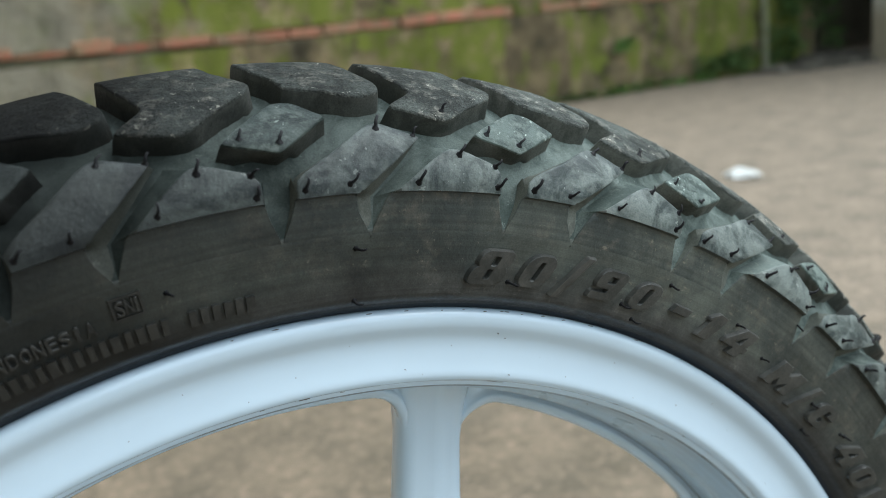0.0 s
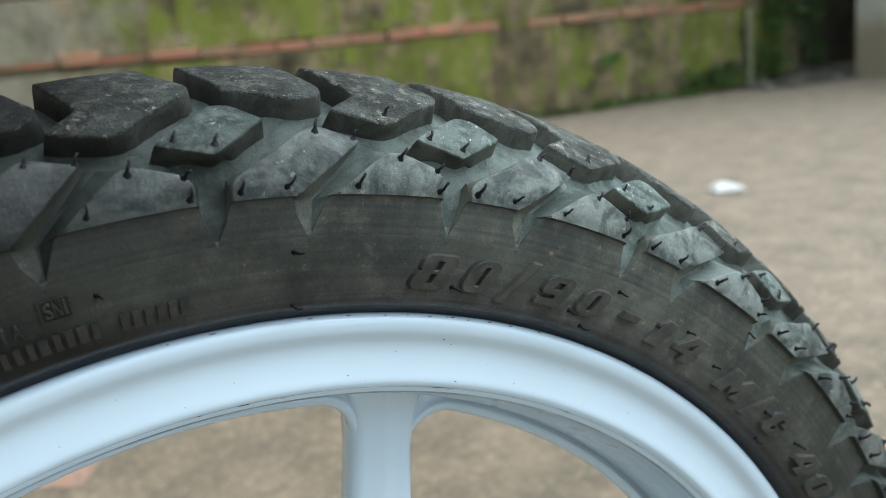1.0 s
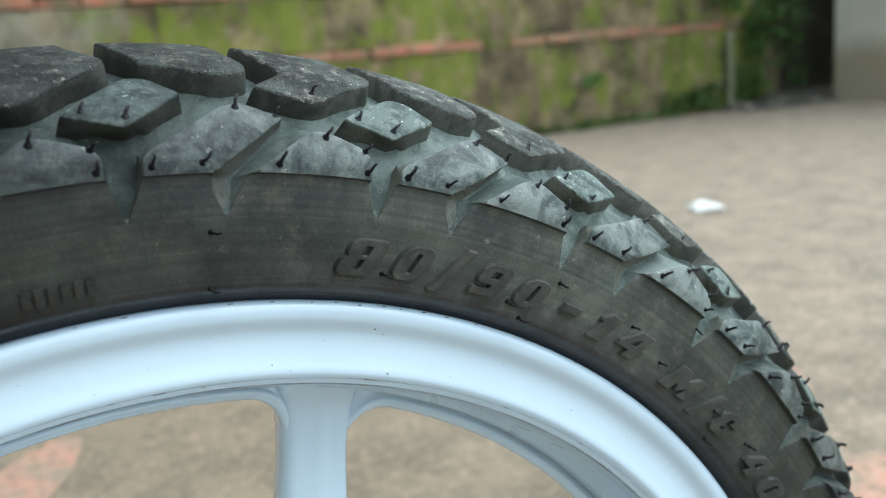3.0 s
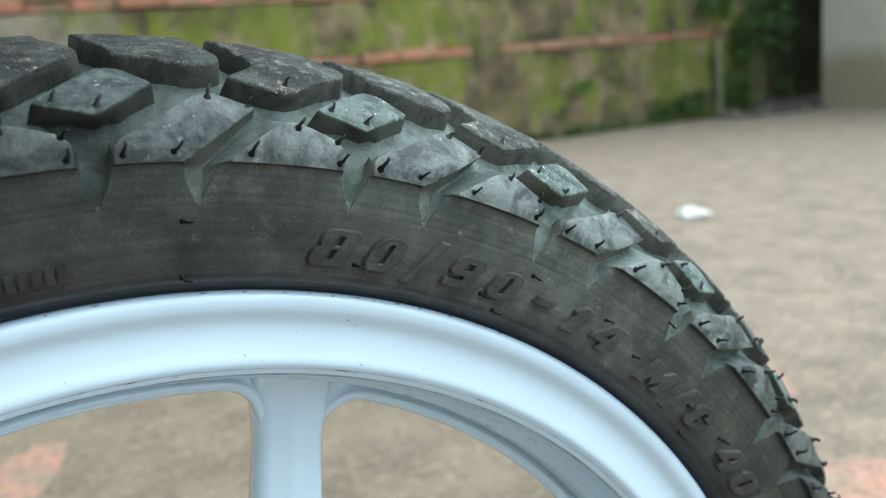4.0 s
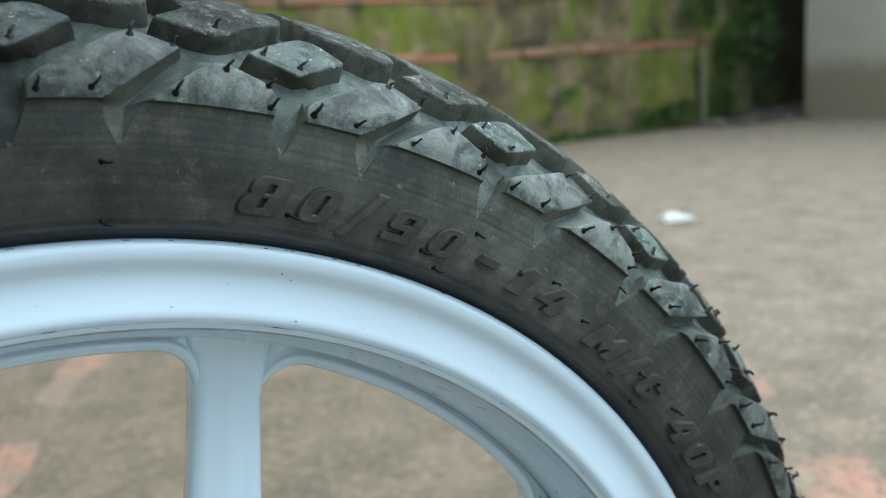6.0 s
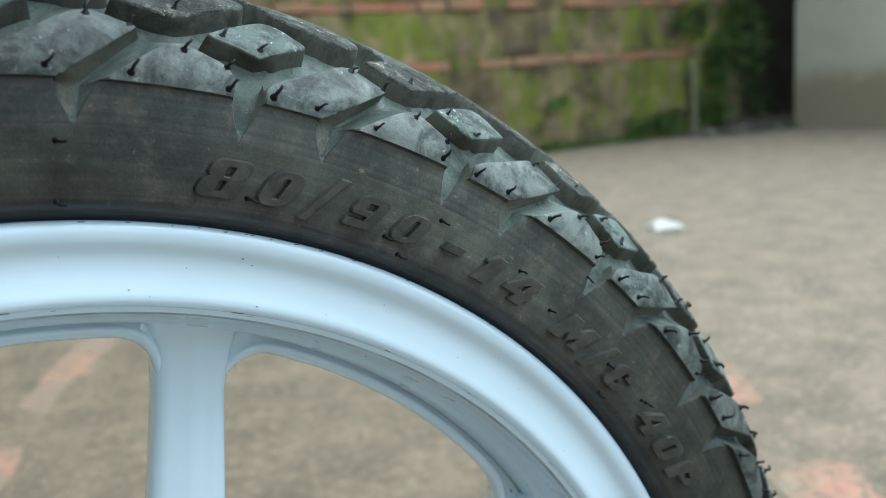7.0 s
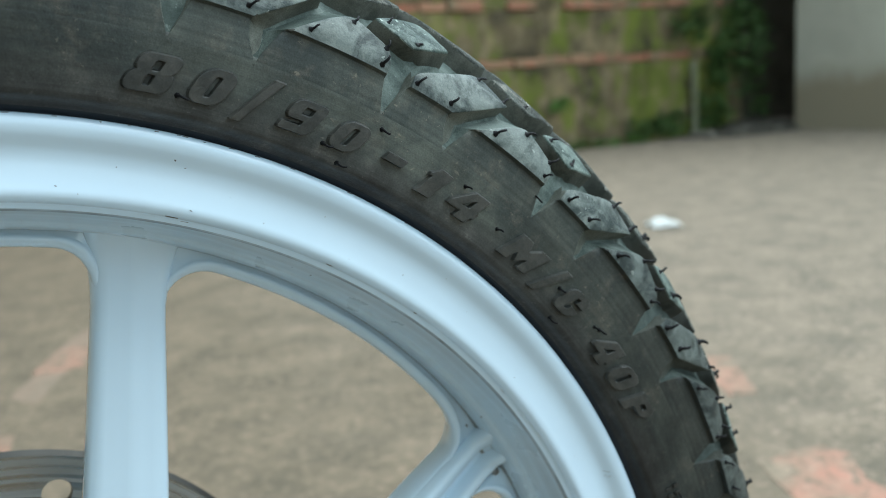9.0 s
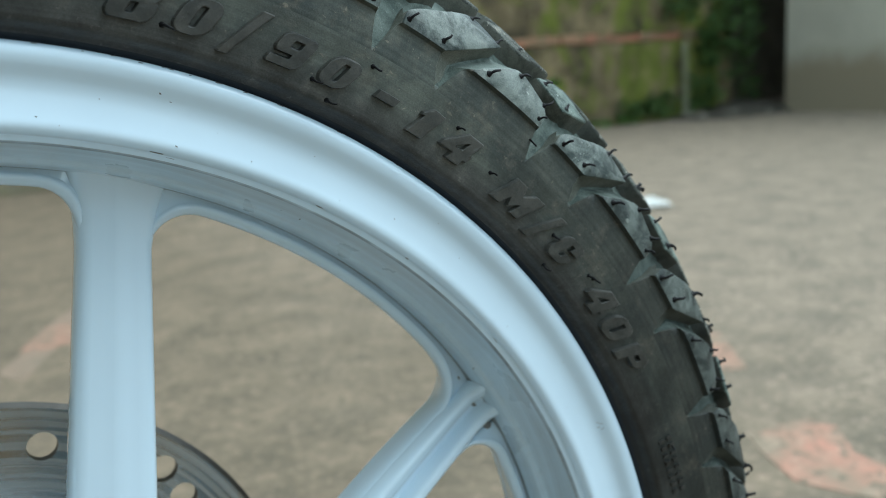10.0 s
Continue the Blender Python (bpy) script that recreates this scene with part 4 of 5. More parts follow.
for p, r, tilt in ((-5.6, 206.6, 60), (-5.6, 194.8, 70), (18.4, 206.7, 60), (5.2, 198.4, 60), (15.0, 198.1, 60), (16.5, 195.2, 70), (30.0, 201.8, 60), (42.5, 202.5, 60), (38.9, 194.6, 60), (-16.4, 205.4, 60),
                   (25.9, 205.5, 60), (37.6, 201.8, 60), (43.0, 203.0, 60), (31.0, 215.0, 60), (61.0, 202.0, 60)):
    q = on_side(p, r, 0.0)
    n = (on_side(p, r, 1.0) - q).normalized()
    e = (on_side(p + 0.1, r, 0.0) - q).normalized()
    ob = new("rubber_hair", random.choice(hair_meshes))
    ob.parent = tyre
    ob.matrix_basis = Matrix.Translation(q) @ Matrix((e, n.cross(e), n)).transposed().to_4x4() @ Matrix.Rotation(radians(random.uniform(-30, 30)), 4, "Z") @ Matrix.Scale(0.8, 4)

# ---- rim ----
RIM_FACE = [(188.0, -9.0), (190.2, -3.5), (190.9, -1.4), (190.8, 0.2), (190.2, 1.05), (189.2, 1.5), (188.0, 1.5), (186.8, 1.15), (185.8, 0.55), (184.8, -0.1), (183.8, -0.65), (182.6, -1.0), (181.2, -1.15), (179.6, -1.1), (178.0, -0.98), (176.6, -0.82), (175.0, -0.6),
            (173.9, -0.75), (173.2, -1.3), (172.7, -2.2), (172.4, -3.3), (171.0, -3.8), (170.6, -4.4), (171.0, -5.2), (170.8, -6.6), (170.0, -10.0), (168.6, -16.0), (168.0, -17.5), (166.9, -17.9), (166.3, -18.7), (165.9, -20.5), (165.5, -23.4), (165.2, -26.5), (165.1, -29.0), (165.0, MID)]
rim_whole = RIM_FACE + [(r, 2 * MID - h) for r, h in reversed(RIM_FACE[:-1])]
rim_prof = smooth_profile(rim_whole, 0.25) + [(181.0, -46.0), (181.0, -11.0)]


def rim_slot(r, h):
    """Dirt sits in the narrow grooves of the casting, dust and painted-in shade on the steep inner wall."""
    if h < MID:
        return 0
    if (170.7 < r < 171.3 and h > -5.0) or (165.15 < r < 165.45):
        return 1
    return 2 if r < 170.9 and h > -24.9 and r > 163 else 0


rim = part("rim", revolve(rim_prof, 288, closed=True, slots=rim_slot), [RIM_PAINT, RIM_GRIME, RIM_DUST_SHADE], wheel, "glossy pale blue-white painted cast rim with small chips", smooth=60)


def loft(bm, sections):
    rings = [[bm.verts.new(c) for c in s] for s in sections]
    n = len(rings[0])
    for p, q in zip(rings[:-1], rings[1:]):
        for j in range(n):
            bm.faces.new((p[j], p[(j + 1) % n], q[(j + 1) % n], q[j]))
    bm.faces.new(rings[0])
    bm.faces.new(list(reversed(rings[-1])))


BORE = 161.0


def polar(p, r=BORE):
    return np.array((r * math.sin(radians(p)), r * math.cos(radians(p))))


def corner_line(start, way, p_rim, right):
    """The line of an opening's corner: up the spoke's side and round into the rim's bore. right: the opening lies to the right of the spoke."""
    a, t, b = np.array(start, float), np.array(way) / np.hypot(*way), polar(p_rim)
    along = polar(p_rim + (-90 if right else 90), 1.0)
    size = 0.42 * np.linalg.norm(b - a)
    line = [a - t * k for k in (100, 60, 20, 8)]
    for i in range(17):
        k = i / 16
        line.append((1 - k) ** 3 * a + 3 * (1 - k) ** 2 * k * (a + size * t) + 3 * (1 - k) * k * k * (b + size * along) + k ** 3 * b)
    return line


def flange(bm, turn, first, second):
    """The rounded flange round the outer end of an opening, from one spoke's side along the rim to the next, with the web behind it."""
    one, two = corner_line(*first, True), corner_line(*second, False)
    steps = max(4, int((second[2] - first[2]) / 1.2))
    arc = [polar(first[2] + (second[2] - first[2]) * i / steps) for i in range(1, steps)]
    line = np.array(one + arc + two[::-1])
    m = len(line)
    rows = []
    for i, q in enumerate(line):
        d = line[min(i + 1, m - 1)] - line[max(i - 1, 0)]
        n = np.array((-d[1], d[0])) / np.hypot(*d)  # away from the opening
        k = min(1.0, max(0.0, (min(i, m - 1 - i) - 2) / 13))
        rise, wide = -3.4 * (1 - k) ** 1.5, 0.4 + 0.6 * k
        sec = [(4.4, -37.0), (1.6, -32.0), (0.2, -28.6), (0.1, -26.6), (0.5, -25.5), (1.2, -24.8), (2.0, -24.6), (2.7, -24.75), (3.2, -25.2), (3.5, -25.8)]
        ring = [(q + n * o * wide, h + rise) for o, h in sec]
        end = q + n * 3.5 * wide
        ring.append((end * 166.2 / max(150.0, np.hypot(*end)) if 3 < i < m - 4 else q + n * 7, -25.95 + rise))
        s_, c_ = math.sin(radians(turn)), math.cos(radians(turn))
        rows.append([bm.verts.new(Vector((x * c_ - z * s_, -h, x * s_ + z * c_)) / 1000) for (x, z), h in ring])
    for p, q in zip(rows[:-1], rows[1:]):
        for j in range(len(p) - 1):
            bm.faces.new((p[j], p[j + 1], q[j + 1], q[j]))


def spoke_mesh(offset, w_in, w_out, grooved, turn, opening):
    """A cast spoke pointing up: a ridged or grooved body that runs into the rim's inner wall between two filleted corners."""
    bm = bmesh.new()
    body = []
    for i in range(33):
        z = 14 + (165.0 - 14) * i / 32
        t = (z - 86) / 74
        root = max(0.0, (z - 150.0) / 15.0)
        w = max(6.0, w_in + (w_out - w_in) * t) * (1 + 0.10 * root ** 2)
        top = -24.0 + 0.5 * root + 2.2 * max(0.0, (z - 157.5) / 6.0) ** 2
        fan = max(0.0, (z - 145.0) / 20.0) ** 1.4
        if grooved:
            shape = [(-0.8, -11.0), (-0.98, -8.0), (-1.06, -5.5), (-1.06, -3.2), (-1.0, -1.5), (-0.95, -0.8), (-0.88, 0.0), (-0.76, 0.3), (-0.64, 0.0), (-0.46, -1.1), (-0.30, -1.6), (-0.20, -2.6), (-0.12, -3.8), (0.16, -4.2), (0.24, -3.0), (0.32, -1.0), (0.40, 0.0), (0.52, 0.35),
                     (0.70, 0.2), (0.84, -0.6), (0.94, -1.8), (1.0, -6.0)]
        else:
            shape = [(-1.14, -10.0), (-1.16, -6.0), (-1.12, -3.8), (-1.03, -2.3), (-0.90, -1.35), (-0.72, -0.9), (-0.4, -0.75), (-0.15, -0.25), (0.05, 0.0), (0.25, -0.45), (0.5, -0.6 - 0.5 * root), (0.75, -0.75 - 1.2 * root), (0.9, -1.3 - 1.8 * root), (1.0, -2.6 - 1.8 * root), (1.02, -9.0)]
        if not grooved:  # the root spreads into the webs beside it
            shape = [(a + fan * (0.9 * max(0.0, a - 0.35) - 0.45 * max(0.0, -0.5 - a)), d) for a, d in shape]
        sec = [(offset + a * w, top + d) for a, d in shape] + [(offset + 0.9 * w, -39.0), (offset - (0.6 if grooved else 0.9) * w, -39.0)]
        body.append([Vector((x / 1000, -h / 1000, z / 1000)) for x, h in sec])
    loft(bm, body)
    flange(bm, turn, *opening)
    return bm


SPOKE_A, SPOKE_B = -3.56, 41.4
A_RIGHT, B_LEFT = ((25.6, 147.5), (-0.05, 1.0), 13.4), ((111.2, 100.8), (0.68, 0.733), 39.6)
B_RIGHT, A_LEFT = ((124.0, 89.0), (0.73, 0.68), 57.8), ((148.0, -8.9), (1.0, 0.08), 89.4)
spoke_a = part("spoke", spoke_mesh(26.8, 9.6, 7.5, False, SPOKE_A, (A_RIGHT, B_LEFT)), RIM_PAINT, wheel, "smooth pale blue-white spoke", smooth=70)
spoke_b = part("spoke", spoke_mesh(25.0, 9.0, 6.8, True, SPOKE_B, (B_RIGHT, A_LEFT)), RIM_PAINT, wheel, "pale blue-white spoke with a groove between two ribs", smooth=60)
for s, turn in ((spoke_a, SPOKE_A), (spoke_b, SPOKE_B)):
    s.matrix_basis = Matrix.Rotation(radians(turn), 4, "Y")
for k in (1, 2, 3):
    for s in (spoke_a, spoke_b):
        o = s.copy()
        scene.collection.objects.link(o)
        o.matrix_basis = Matrix.Rotation(radians(90 * k), 4, "Y") @ s.matrix_basis
part("hub", revolve(smooth_profile([(12, -5), (24, -5), (27, -8), (32, -16), (44, -22), (46, -30), (40, -40), (36, -62), (12, -62)], 0.5), 72, closed=True), RIM_PAINT, wheel, smooth=40)
part("axle", revolve([(1, 4), (9, 4), (10, 2), (10, -88), (1, -88)], 32, closed=False), HUB_METAL, wheel, smooth=40)

# brake disc with round holes, behind the spokes
DISC_H = -82.0


def disc_mesh():
    bm = bmesh.new()
    holes = []
    for k in range(6):
        holes += [(6.6 + 60 * k, 82.0), (32.4 + 60 * k, 84.6), (40.3 + 60 * k, 81.0)]
    for y, flip in ((DISC_H, False), (DISC_H - 3.5, True)):
        ring = [bm.verts.new((93.6 * math.sin(a), -y, 93.6 * math.cos(a))) for a in [math.tau * i / 180 for i in range(180)]]
        inner = [bm.verts.new((45 * math.sin(a), -y, 45 * math.cos(a))) for a in [math.tau * i / 60 for i in range(60)]]
        edges = [bm.edges.new((c[i], c[(i + 1) % len(c)])) for c in (ring, inner) for i in range(len(c))]
        for p, r in holes:
            cx, cz = r * math.sin(radians(p)), r * math.cos(radians(p))
            h = [bm.verts.new((cx + 4.4 * math.sin(b), -y, cz + 4.4 * math.cos(b))) for b in [math.tau * i / 24 for i in range(24)]]
            edges += [bm.edges.new((h[i], h[(i + 1) % 24])) for i in range(24)]
        bmesh.ops.triangle_fill(bm, use_beauty=True, use_dissolve=False, edges=edges)
    bm.verts.ensure_lookup_table()
    n = len(bm.verts) // 2
    outer = [bm.verts.new((95 * math.sin(a), -DISC_H + 1.75, 95 * math.cos(a))) for a in [math.tau * i / 180 for i in range(180)]]
    bm.verts.ensure_lookup_table()
    loops, start = [], 0
    for size in [180, 60] + [24] * len(holes):
        loops.append((start, size))
        start += size
    for i in range(180):
        j = (i + 1) % 180
        for f in (bm.faces.new((bm.verts[i], bm.verts[j], outer[j], outer[i])), bm.faces.new((outer[i], outer[j], bm.verts[n + j], bm.verts[n + i]))):
            f.material_index = 1
    for s, size in loops[1:]:
        for i in range(size):
            a, b = s + i, s + (i + 1) % size
            f = bm.faces.new((bm.verts[a], bm.verts[b], bm.verts[n + b], bm.verts[n + a]))
            f.material_index = 1
    for v in bm.verts:
        v.co /= 1000
    return bm


disc = part("brake_disc", disc_mesh(), [STEEL, STEEL_EDGE], wheel, "brushed steel brake disc with round holes", smooth=30)

# ---- mossy boundary wall ----
WALL_Y, WALL_X0, WALL_X1 = 4.04, -3.2, 4.78
bm = bmesh.new()
# the unseen height above the lower courses is added to block low sky
box(bm, WALL_X0, WALL_X1, WALL_Y + 0.02, WALL_Y + 0.2, -0.05, 4.2)
wall_moss = tagged(mesh_object("wall_north", bm, MORTAR), "old mossy block wall with thin red brick courses", "wall", kind="structure")
random.seed(11)


def piece(name, x0, x1, y0, y1, z0, z1, mat, parent, edge=0.006):
    bm = bmesh.new()
    box(bm, x0, x1, y0, y1, z0, z1)
    bmesh.ops.bevel(bm, geom=bm.edges[:], offset=edge, segments=1, affect="EDGES")
    for v in bm.verts:
        v.co += 0.004 * Vector(noise.noise_vector(v.co * 9.0))
    return mesh_object(name, bm, mat, parent)


for z0, z1 in ((0.0, 0.515), (0.575, 0.842), (0.90, 1.17), (1.235, 1.5), (1.56, 1.83), (1.89, 2.16), (2.2, 3.0), (3.0, 4.2)):
    x = WALL_X0 + random.uniform(0, 0.3)
    while x < WALL_X1 - 0.05:
        w = random.uniform(0.3, 0.56)
        piece("wall_block", x, min(x + w, WALL_X1), WALL_Y - random.uniform(0, 0.008), WALL_Y + 0.1, z0, z1, MOSS_BLOCK, wall_moss, 0.003)
        x += w
for z in (0.522, 0.850, 1.177, 1.507, 1.837):
    x = WALL_X0
    while x < WALL_X1 - 0.1:
        w = random.uniform(0.16, 0.24)
        if random.random() < (0.97 if x < 0.8 else 0.85):
            piece("brick", x, x + w, WALL_Y - random.uniform(-0.01, 0.025), WALL_Y + 0.1, z + 0.028 * max(0.0, 1.0 - x) * (z < 0.6), z + 0.028 * max(0.0, 1.0 - x) * (z < 0.6) + random.uniform(0.04, 0.06), BRICK_RED, wall_moss, 0.006)
        else:
            piece("wall_block", x, x + w, WALL_Y - 0.004, WALL_Y + 0.1, z - 0.006, z + 0.07, MOSS_BLOCK, wall_moss, 0.006)
        x += w + 0.006

# side wall of pale plaster, stained at its foot
bm = bmesh.new()
box(bm, 4.95, 5.15, -3.0, 3.74, -0.02, 2.4)
bmesh.ops.bevel(bm, geom=[e for e in bm.edges if abs(e.verts[0].co.z - e.verts[1].co.z) > 1], offset=0.02, segments=3, affect="EDGES")
tagged(mesh_object("wall_east", bm, PLASTER), "pale grey plastered wall with a dark stained foot", "wall", kind="structure")
# corner between the two walls: dark walls added to fill the dim recess
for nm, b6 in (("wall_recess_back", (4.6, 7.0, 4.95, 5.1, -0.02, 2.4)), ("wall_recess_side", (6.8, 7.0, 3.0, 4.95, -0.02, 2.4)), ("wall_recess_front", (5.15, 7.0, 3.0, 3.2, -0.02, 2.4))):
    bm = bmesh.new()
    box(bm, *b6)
    tagged(mesh_object(nm, bm, DARK), "dark wall added to close the dim corner recess", "wall", kind="structure")
# unseen roof added to shade the wall's end and the recess
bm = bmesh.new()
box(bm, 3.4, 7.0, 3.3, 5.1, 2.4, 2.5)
tagged(mesh_object("recess_roof", bm, DARK), "unseen dark roof slab added to shade the corner recess", "roof", kind="structure")
# heap of soil and rubble at the wall's end
bm = bmesh.new()
n_u, n_v = 28, 16
rows_ = [[bm.verts.new((4.05 + 1.3 * i / n_u, 3.62 + 1.2 * j / n_v,
                        -0.01 + 0.075 * math.sin(math.pi * min(1, j / n_v * 1.1)) ** 0.8 * min(1.0, (i / n_u) * 2.2) * min(1.0, 2.0 * (1 - i / n_u) + 0.4) * (1 + 0.6 * noise.noise((i * 0.4, j * 0.5, 3)))))
          for i in range(n_u + 1)] for j in range(n_v + 1)]
for j in range(n_v):
    for i in range(n_u):
        bm.faces.new((rows_[j][i], rows_[j][i + 1], rows_[j + 1][i + 1], rows_[j + 1][i]))
tagged(mesh_object("soil_heap", bm, SOIL, smooth=60), "low heap of dark soil and grit at the wall's foot", "soil", kind="stuff")
random.seed(21)
for i in range(24):
    bm = bmesh.new()
    bmesh.ops.create_icosphere(bm, subdivisions=1, radius=random.uniform(0.012, 0.04))
    for v in bm.verts:
        v.co = Vector((v.co.x * 1.3, v.co.y, v.co.z * 0.7)) * (1 + 0.35 * noise.noise(v.co * 30 + Vector((i, 0, 0))))
    st = tagged(mesh_object("rubble_stone", bm, RUBBLE), "small pale broken stone on the soil", "stone", group="rubble at the wall's foot")
    x, y = random.uniform(4.2, 5.0), random.uniform(3.66, 4.0)
    st.location = (x, y, 0.012 + 0.05 * max(0.0, (y - 3.66)))


# small plants on and below the wall
def leaf_plant(name, label, where, count, size, spread, up, mat, group):
    rnd = random.Random(name + str(where))
    bm = bmesh.new()
    for _ in range(count):
        a, tilt, ln = rnd.uniform(0, math.tau), rnd.uniform(0.2, 1.2), size * rnd.uniform(0.6, 1.2)
        base = Vector((rnd.uniform(-spread, spread), rnd.uniform(-0.3, 0.2) * spread, rnd.uniform(0, up)))
        d = Vector((math.cos(a) * math.sin(tilt), -abs(math.sin(a)) * math.sin(tilt), math.cos(tilt)))
        side = d.cross(Vector((0.3, -1, 0.2))).normalized() * ln * 0.22
        bend = Vector((0, -0.15 * ln, -0.25 * ln))
        v = [bm.verts.new(base + q) for q in (Vector(), d * ln * 0.45 + side, d * ln * 0.5 + Vector((0, -0.02 * ln, 0)), d * ln * 0.45 - side, d * ln + bend)]
        for f in ((0, 1, 2), (0, 2, 3), (1, 4, 2), (2, 4, 3)):
            bm.faces.new([v[k] for k in f])
    ob = tagged(mesh_object(name, bm, mat), label, "plant", group=group)
    ob.location = where
    return ob


leaf_plant("wall_fern", "small bright green fern rooted in the mossy wall", (3.17, 4.0, 0.24), 46, 0.07, 0.06, 0.06, LEAF_BRIGHT, "plants on the wall")
leaf_plant("wall_fern", "dark green fern hanging on the mossy wall", (4.50, 4.0, 0.30), 150, 0.09, 0.09, 0.26, LEAF, "plants on the wall")
leaf_plant("shrub", "dark green shrub in the shaded corner", (4.70, 4.0, 0.22), 150, 0.10, 0.11, 0.8, LEAF, "plants on the wall")
leaf_plant("shrub", "dark green shrub in the shaded corner", (4.84, 3.98, 0.06), 230, 0.11, 0.10, 1.3, LEAF, "plants on the wall")
leaf_plant("wall_fern", "dark green fern hanging on the mossy wall", (4.30, 4.0, 0.70), 60, 0.07, 0.12, 0.12, LEAF, "plants on the wall")
for x, z, count, up in ((4.05, 0.02, 110, 0.14), (3.82, 0.02, 80, 0.10), (4.42, 0.03, 150, 0.24), (4.6, 0.42, 130, 0.4), (4.2, 0.62, 60, 0.12)):
    leaf_plant("wall_fern", "dark green fern hanging on the mossy wall", (x, 3.99, z), count, 0.085, 0.13, up, LEAF, "plants on the wall")
for i in range(9):
    leaf_plant("weed", "low green weed at the foot of the wall", (2.2 + 0.19 * i + 0.05 * math.sin(5 * i), 3.99, 0.0), 40, 0.06, 0.09, 0.03, LEAF_BRIGHT if i % 3 else LEAF, "weeds along the wall")

# short pale pipe that stands against the wall
bm = bmesh.new()
rings = []
for z, rad in ((-0.02, 0.024), (0.10, 0.023), (0.30, 0.022), (0.49, 0.022), (0.495, 0.020), (0.495, 0.017), (0.40, 0.016)):
    rings.append([bm.verts.new((rad * math.cos(a) + 0.004 * math.sin(9 * z), rad * math.sin(a), z)) for a in [k * math.tau / 14 for k in range(14)]])
for p, q in zip(rings[:-1], rings[1:]):
    for k in range(14):
        bm.faces.new((p[k], p[(k + 1) % 14], q[(k + 1) % 14], q[k]))
tagged(mesh_object("drain_pipe", bm, PIPE, smooth=40), "short pale weathered pipe standing against the mossy wall", "pipe").location = (4.28, 3.985, 0.0)

# ---- bricks let into the yard ----
def floor_brick(points, mat, top=0.0009, name="brick", parent=ground):
    bm = bmesh.new()
    f = bm.faces.new([bm.verts.new((x, y, top)) for x, y in points])
    made = bmesh.ops.extrude_face_region(bm, geom=[f])
    bmesh.ops.translate(bm, verts=[g for g in made["geom"] if isinstance(g, bmesh.types.BMVert)], vec=(0, 0, -0.05))
    return mesh_object(name, bm, mat, parent)


floor_brick([(0.69, 0.33), (0.72, 0.40), (0.735, 0.425), (0.79, 0.425), (0.825, 0.413), (0.832, 0.385), (0.79, 0.335), (0.785, 0.28), (0.72, 0.26)], BRICK_FLOOR)
floor_brick([(0.868, 0.59), (0.90, 0.66), (0.965, 0.725), (0.99, 0.70), (0.955, 0.65), (0.905, 0.573)], BRICK_FLOOR)
floor_brick([(0.058, 1.389), (0.115, 1.52), (0.175, 1.512), (0.139, 1.377), (0.10, 1.372)], BRICK_FLOOR)
floor_brick([(0.018, 1.274), (0.06, 1.37), (0.10, 1.50), (0.171, 1.637), (0.237, 1.674), (0.204, 1.533), (0.122, 1.39), (0.054, 1.215)], BRICK_FAINT, top=0.0006)
floor_brick([(0.019, 1.093), (-0.025, 1.108), (-0.098, 1.03), (-0.12, 0.96), (-0.04, 0.91), (0.0, 1.0)], BRICK_FLOOR)

# scrap on the ground
random.seed(77)
bm = bmesh.new()
bmesh.ops.create_icosphere(bm, subdivisions=2, radius=0.046)
for v in bm.verts:
    v.co = Vector((1.735 + v.co.x * 0.95, 1.62 + v.co.y * 1.05, max(0.0, 0.006 + 0.35 * v.co.z))) + 0.012 * Vector(noise.noise_vector(v.co * 45.0)) * Vector((1, 1, 0.4)).length
    v.co.z = max(0.001, v.co.z)
mesh_object("paper_scrap", bm, WHITE)
tagged(bpy.data.objects["paper_scrap"], "small white scrap lying on the concrete yard", "scrap")

# plain unseen wall added beside the wheel to block light from the left
bm = bmesh.new()
box(bm, -0.75, -0.55, -4.0, 3.9, -0.02, 3.4)
tagged(mesh_object("wall_west", bm, PLASTER_BASE), "unseen plain brown plastered wall added to shade the wheel's left side", "wall", kind="structure")


# ---- chips, scuffs and grime on the rim ----
rim_r, rim_h = [r for r, h in RIM_FACE[2:]][::-1], [h for r, h in RIM_FACE[2:]][::-1]


def on_rim(p, r, w=0.0):
    h = float(np.interp(r, rim_r, rim_h))
    d = float(np.interp(r + 0.3, rim_r, rim_h) - np.interp(r - 0.3, rim_r, rim_h)) / 0.6
    k = math.hypot(1, d)
    a = radians(p)
    r, h = r - w * d / k, h + w / k
    return Vector((r * math.sin(a) / 1000, -h / 1000, r * math.cos(a) / 1000))


def chip(p, r, length_mm, width_mm, turn, mat=CHIP, name="paint_chip", seed=0):
    """A small irregular flake or scuff lying on the rim's face."""
    rnd = random.Random(seed)
    bm = bmesh.new()
    n = 9
    c = on_rim(p, r, 0.12)
    edge = []
    for i in range(n):
        a = math.tau * i / n
        k = rnd.uniform(0.65, 1.1)
        x, y = 0.5 * length_mm * k * math.cos(a), 0.5 * width_mm * k * math.sin(a)
        x, y = x * math.cos(turn) - y * math.sin(turn), x * math.sin(turn) + y * math.cos(turn)
        edge.append((p + math.degrees(x / r), r + y))
    top = [bm.verts.new(on_rim(q, t, 0.10)) for q, t in edge]
    low = [bm.verts.new(on_rim(q, t, -0.3)) for q, t in edge]
    mid = bm.verts.new(c)
    for i in range(n):
        j = (i + 1) % n
        bm.faces.new((top[i], top[j], mid))
        bm.faces.new((top[i], low[i], low[j], top[j]))
    return part(name, bm, mat, rim)


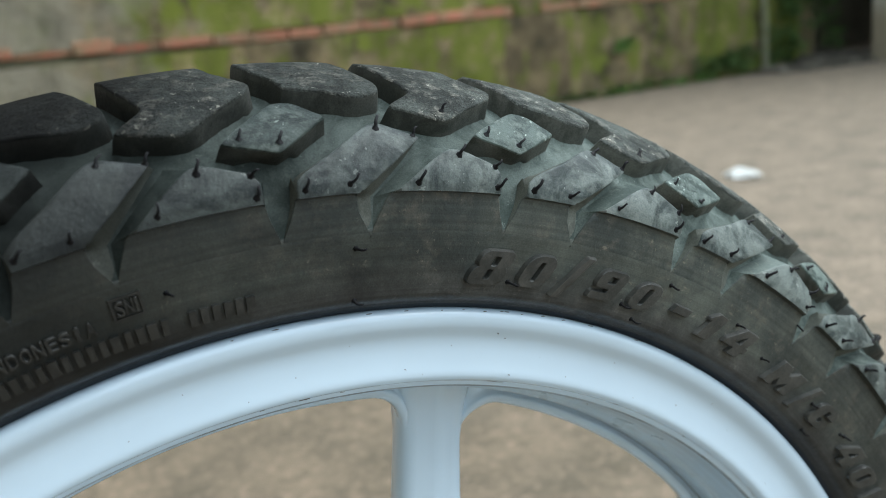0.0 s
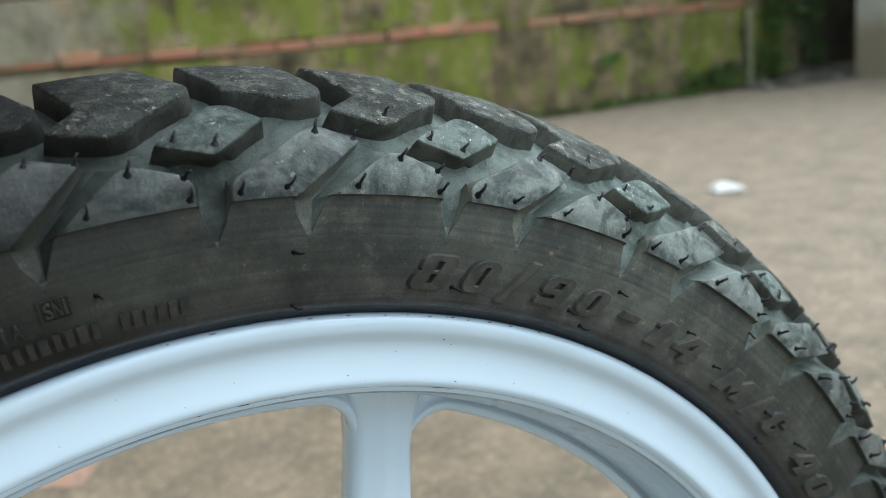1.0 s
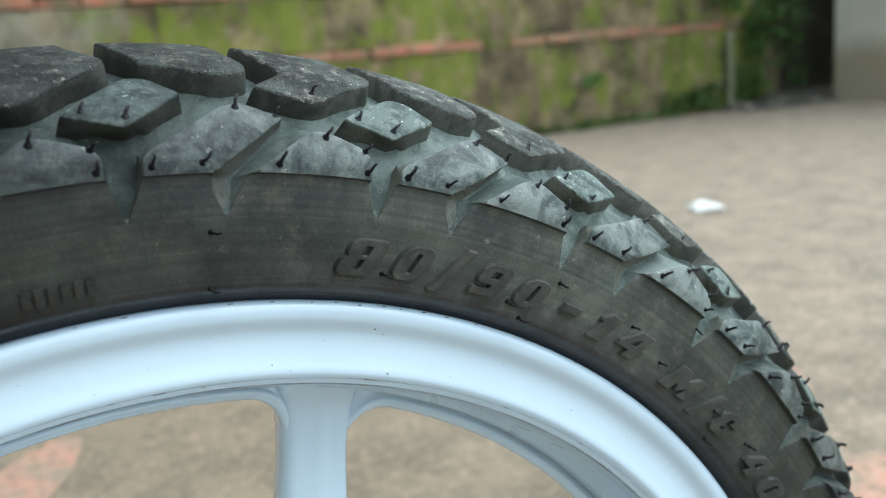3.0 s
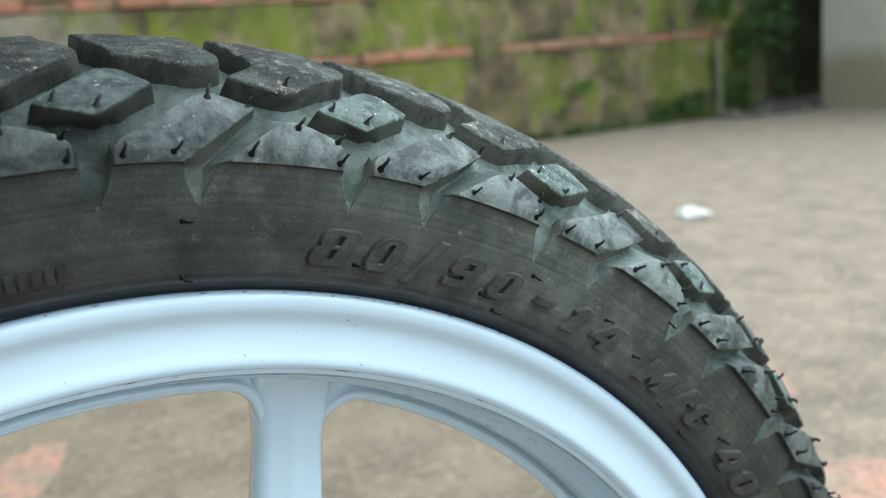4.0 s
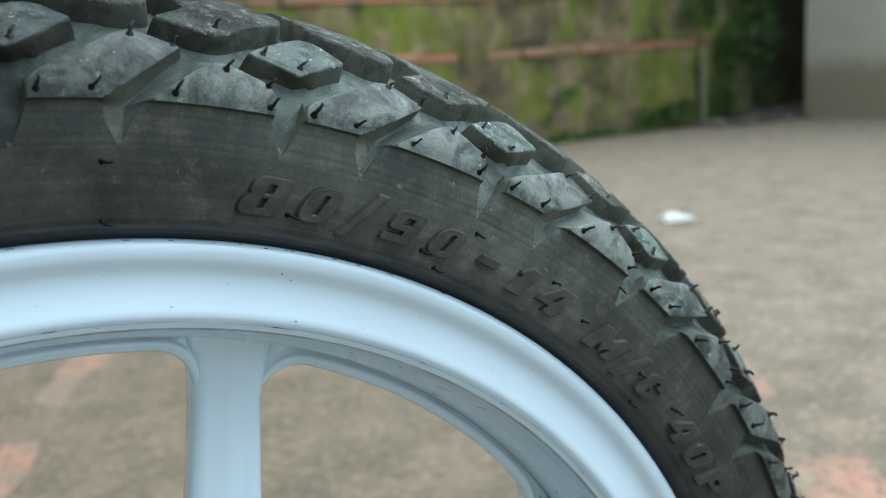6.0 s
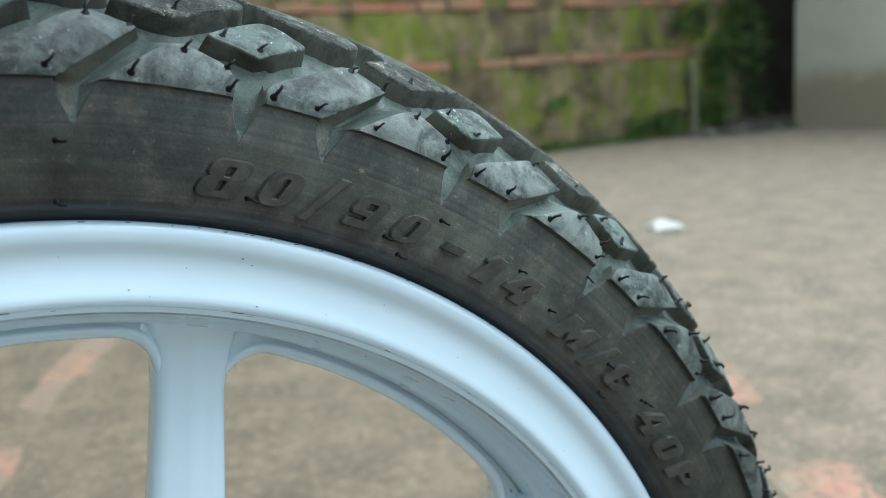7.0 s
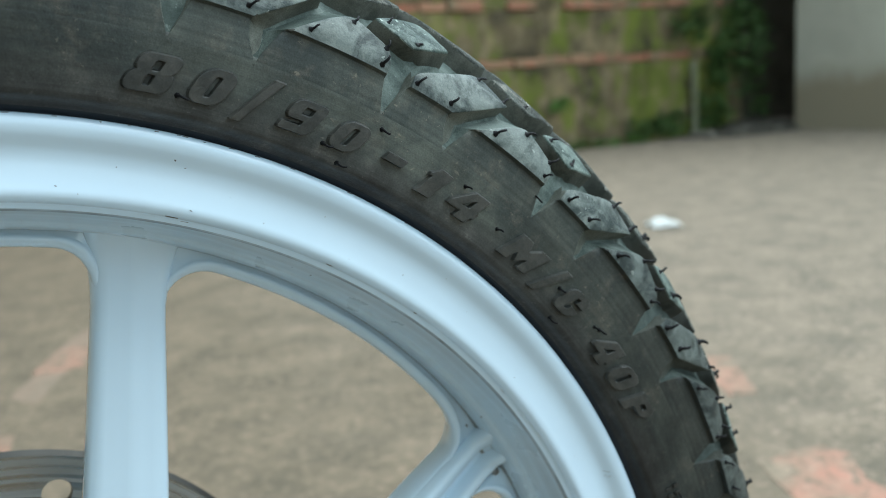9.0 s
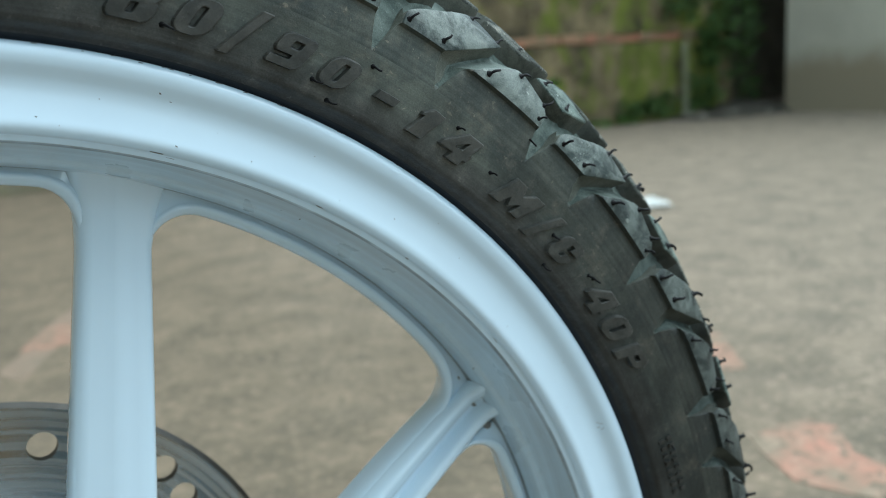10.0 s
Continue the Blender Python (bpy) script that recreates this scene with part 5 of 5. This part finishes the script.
random.seed(31)
for p, r, ln, wd in ((6.1, 185.1, 1.6, 0.8), (2.5, 181.5, 0.7, 0.6), (13.4, 176.4, 0.8, 0.6), (17.8, 183.0, 0.6, 0.5), (26.0, 179.0, 0.7, 0.6), (-1.2, 176.3, 1.8, 0.5), (7.9, 174.9, 2.2, 0.5),
                     (-9.5, 178.5, 0.7, 0.5), (-17, 182, 0.8, 0.4), (-13, 176, 0.7, 0.5), (6.9, 183.9, 1.4, 0.4), (33, 181, 0.6, 0.4), (41, 177, 0.6, 0.5), (48, 184, 0.5, 0.4), (21, 176, 0.5, 0.4),
                     (-21, 177, 0.6, 0.5), (10.5, 180, 0.4, 0.35), (52.0, 178.0, 0.5, 0.4), (29.5, 184.5, 0.6, 0.3), (-5.5, 183.4, 0.5, 0.4), (0.2, 175.0, 0.6, 0.4), (45.1, 166.5, 1.6, 0.8), (20.3, 169.0, 0.9, 0.5)):
    chip(p, r, 0.36 * ln, 0.45 * wd, random.uniform(-0.5, 0.5), seed=int(p * 10 + r))
for i in range(7):
    chip(1.0 + 1.7 * i + random.uniform(-0.2, 0.2), 190.45 + random.uniform(-0.12, 0.1), random.uniform(0.3, 1.5), random.uniform(0.06, 0.16), random.uniform(-0.1, 0.1), name="lip_scratch", seed=100 + i)
for i in range(9):
    chip(-14 + 4.7 * i + random.uniform(-2, 2), 190.5, random.uniform(0.6, 2.0), 0.12, 0.0, name="lip_scratch", seed=140 + i)
for i in range(8):
    chip(random.uniform(-20, 60), random.uniform(172.2, 172.9), random.uniform(1.0, 4.0), random.uniform(0.1, 0.2), 0.0, mat=GRIME, name="scuff", seed=200 + i)


def grime_lump(p, r, h, length_mm, width_mm, turn, seed):
    """Caked dirt in a corner where a spoke meets the rim."""
    rnd = random.Random(seed)
    bm = bmesh.new()
    bmesh.ops.create_icosphere(bm, subdivisions=2, radius=0.5)
    for v in bm.verts:
        k = 1 + 0.5 * noise.noise(v.co * 4.0 + Vector((seed, 0, 0)))
        x, z = v.co.x * length_mm * k, v.co.z * width_mm * k
        v.co = Vector((x * math.cos(turn) - z * math.sin(turn), v.co.y * 1.6, x * math.sin(turn) + z * math.cos(turn)))
        a = radians(p)
        v.co = Vector((v.co.x + r * math.sin(a), v.co.y - h, v.co.z + r * math.cos(a))) / 1000
    return part("grime_lump", bm, RIM_DIRT, rim, "brown caked dirt", smooth=60)


for i, (p, r, h, ln, wd, turn) in enumerate(((46.2, 163.3, -27.3, 4.0, 1.6, -0.8), (49.8, 163.2, -27.2, 4.2, 3.4, -0.85), (53.6, 163.0, -27.6, 5.0, 2.6, -0.95), (56.2, 163.6, -27.4, 9.0, 1.5, -1.0))):
    grime_lump(p, r, h, ln, wd, turn, i)
for i, (dp, dr) in enumerate(((0.0, 0.0), (0.25, 0.7), (0.5, -0.4), (0.8, 0.5))):
    chip(55.5 + dp, 184.5 + dr, 1.3, 0.22, 0.9 + 0.3 * i, mat=RIM_GRIME, name="scuff", seed=300 + i)
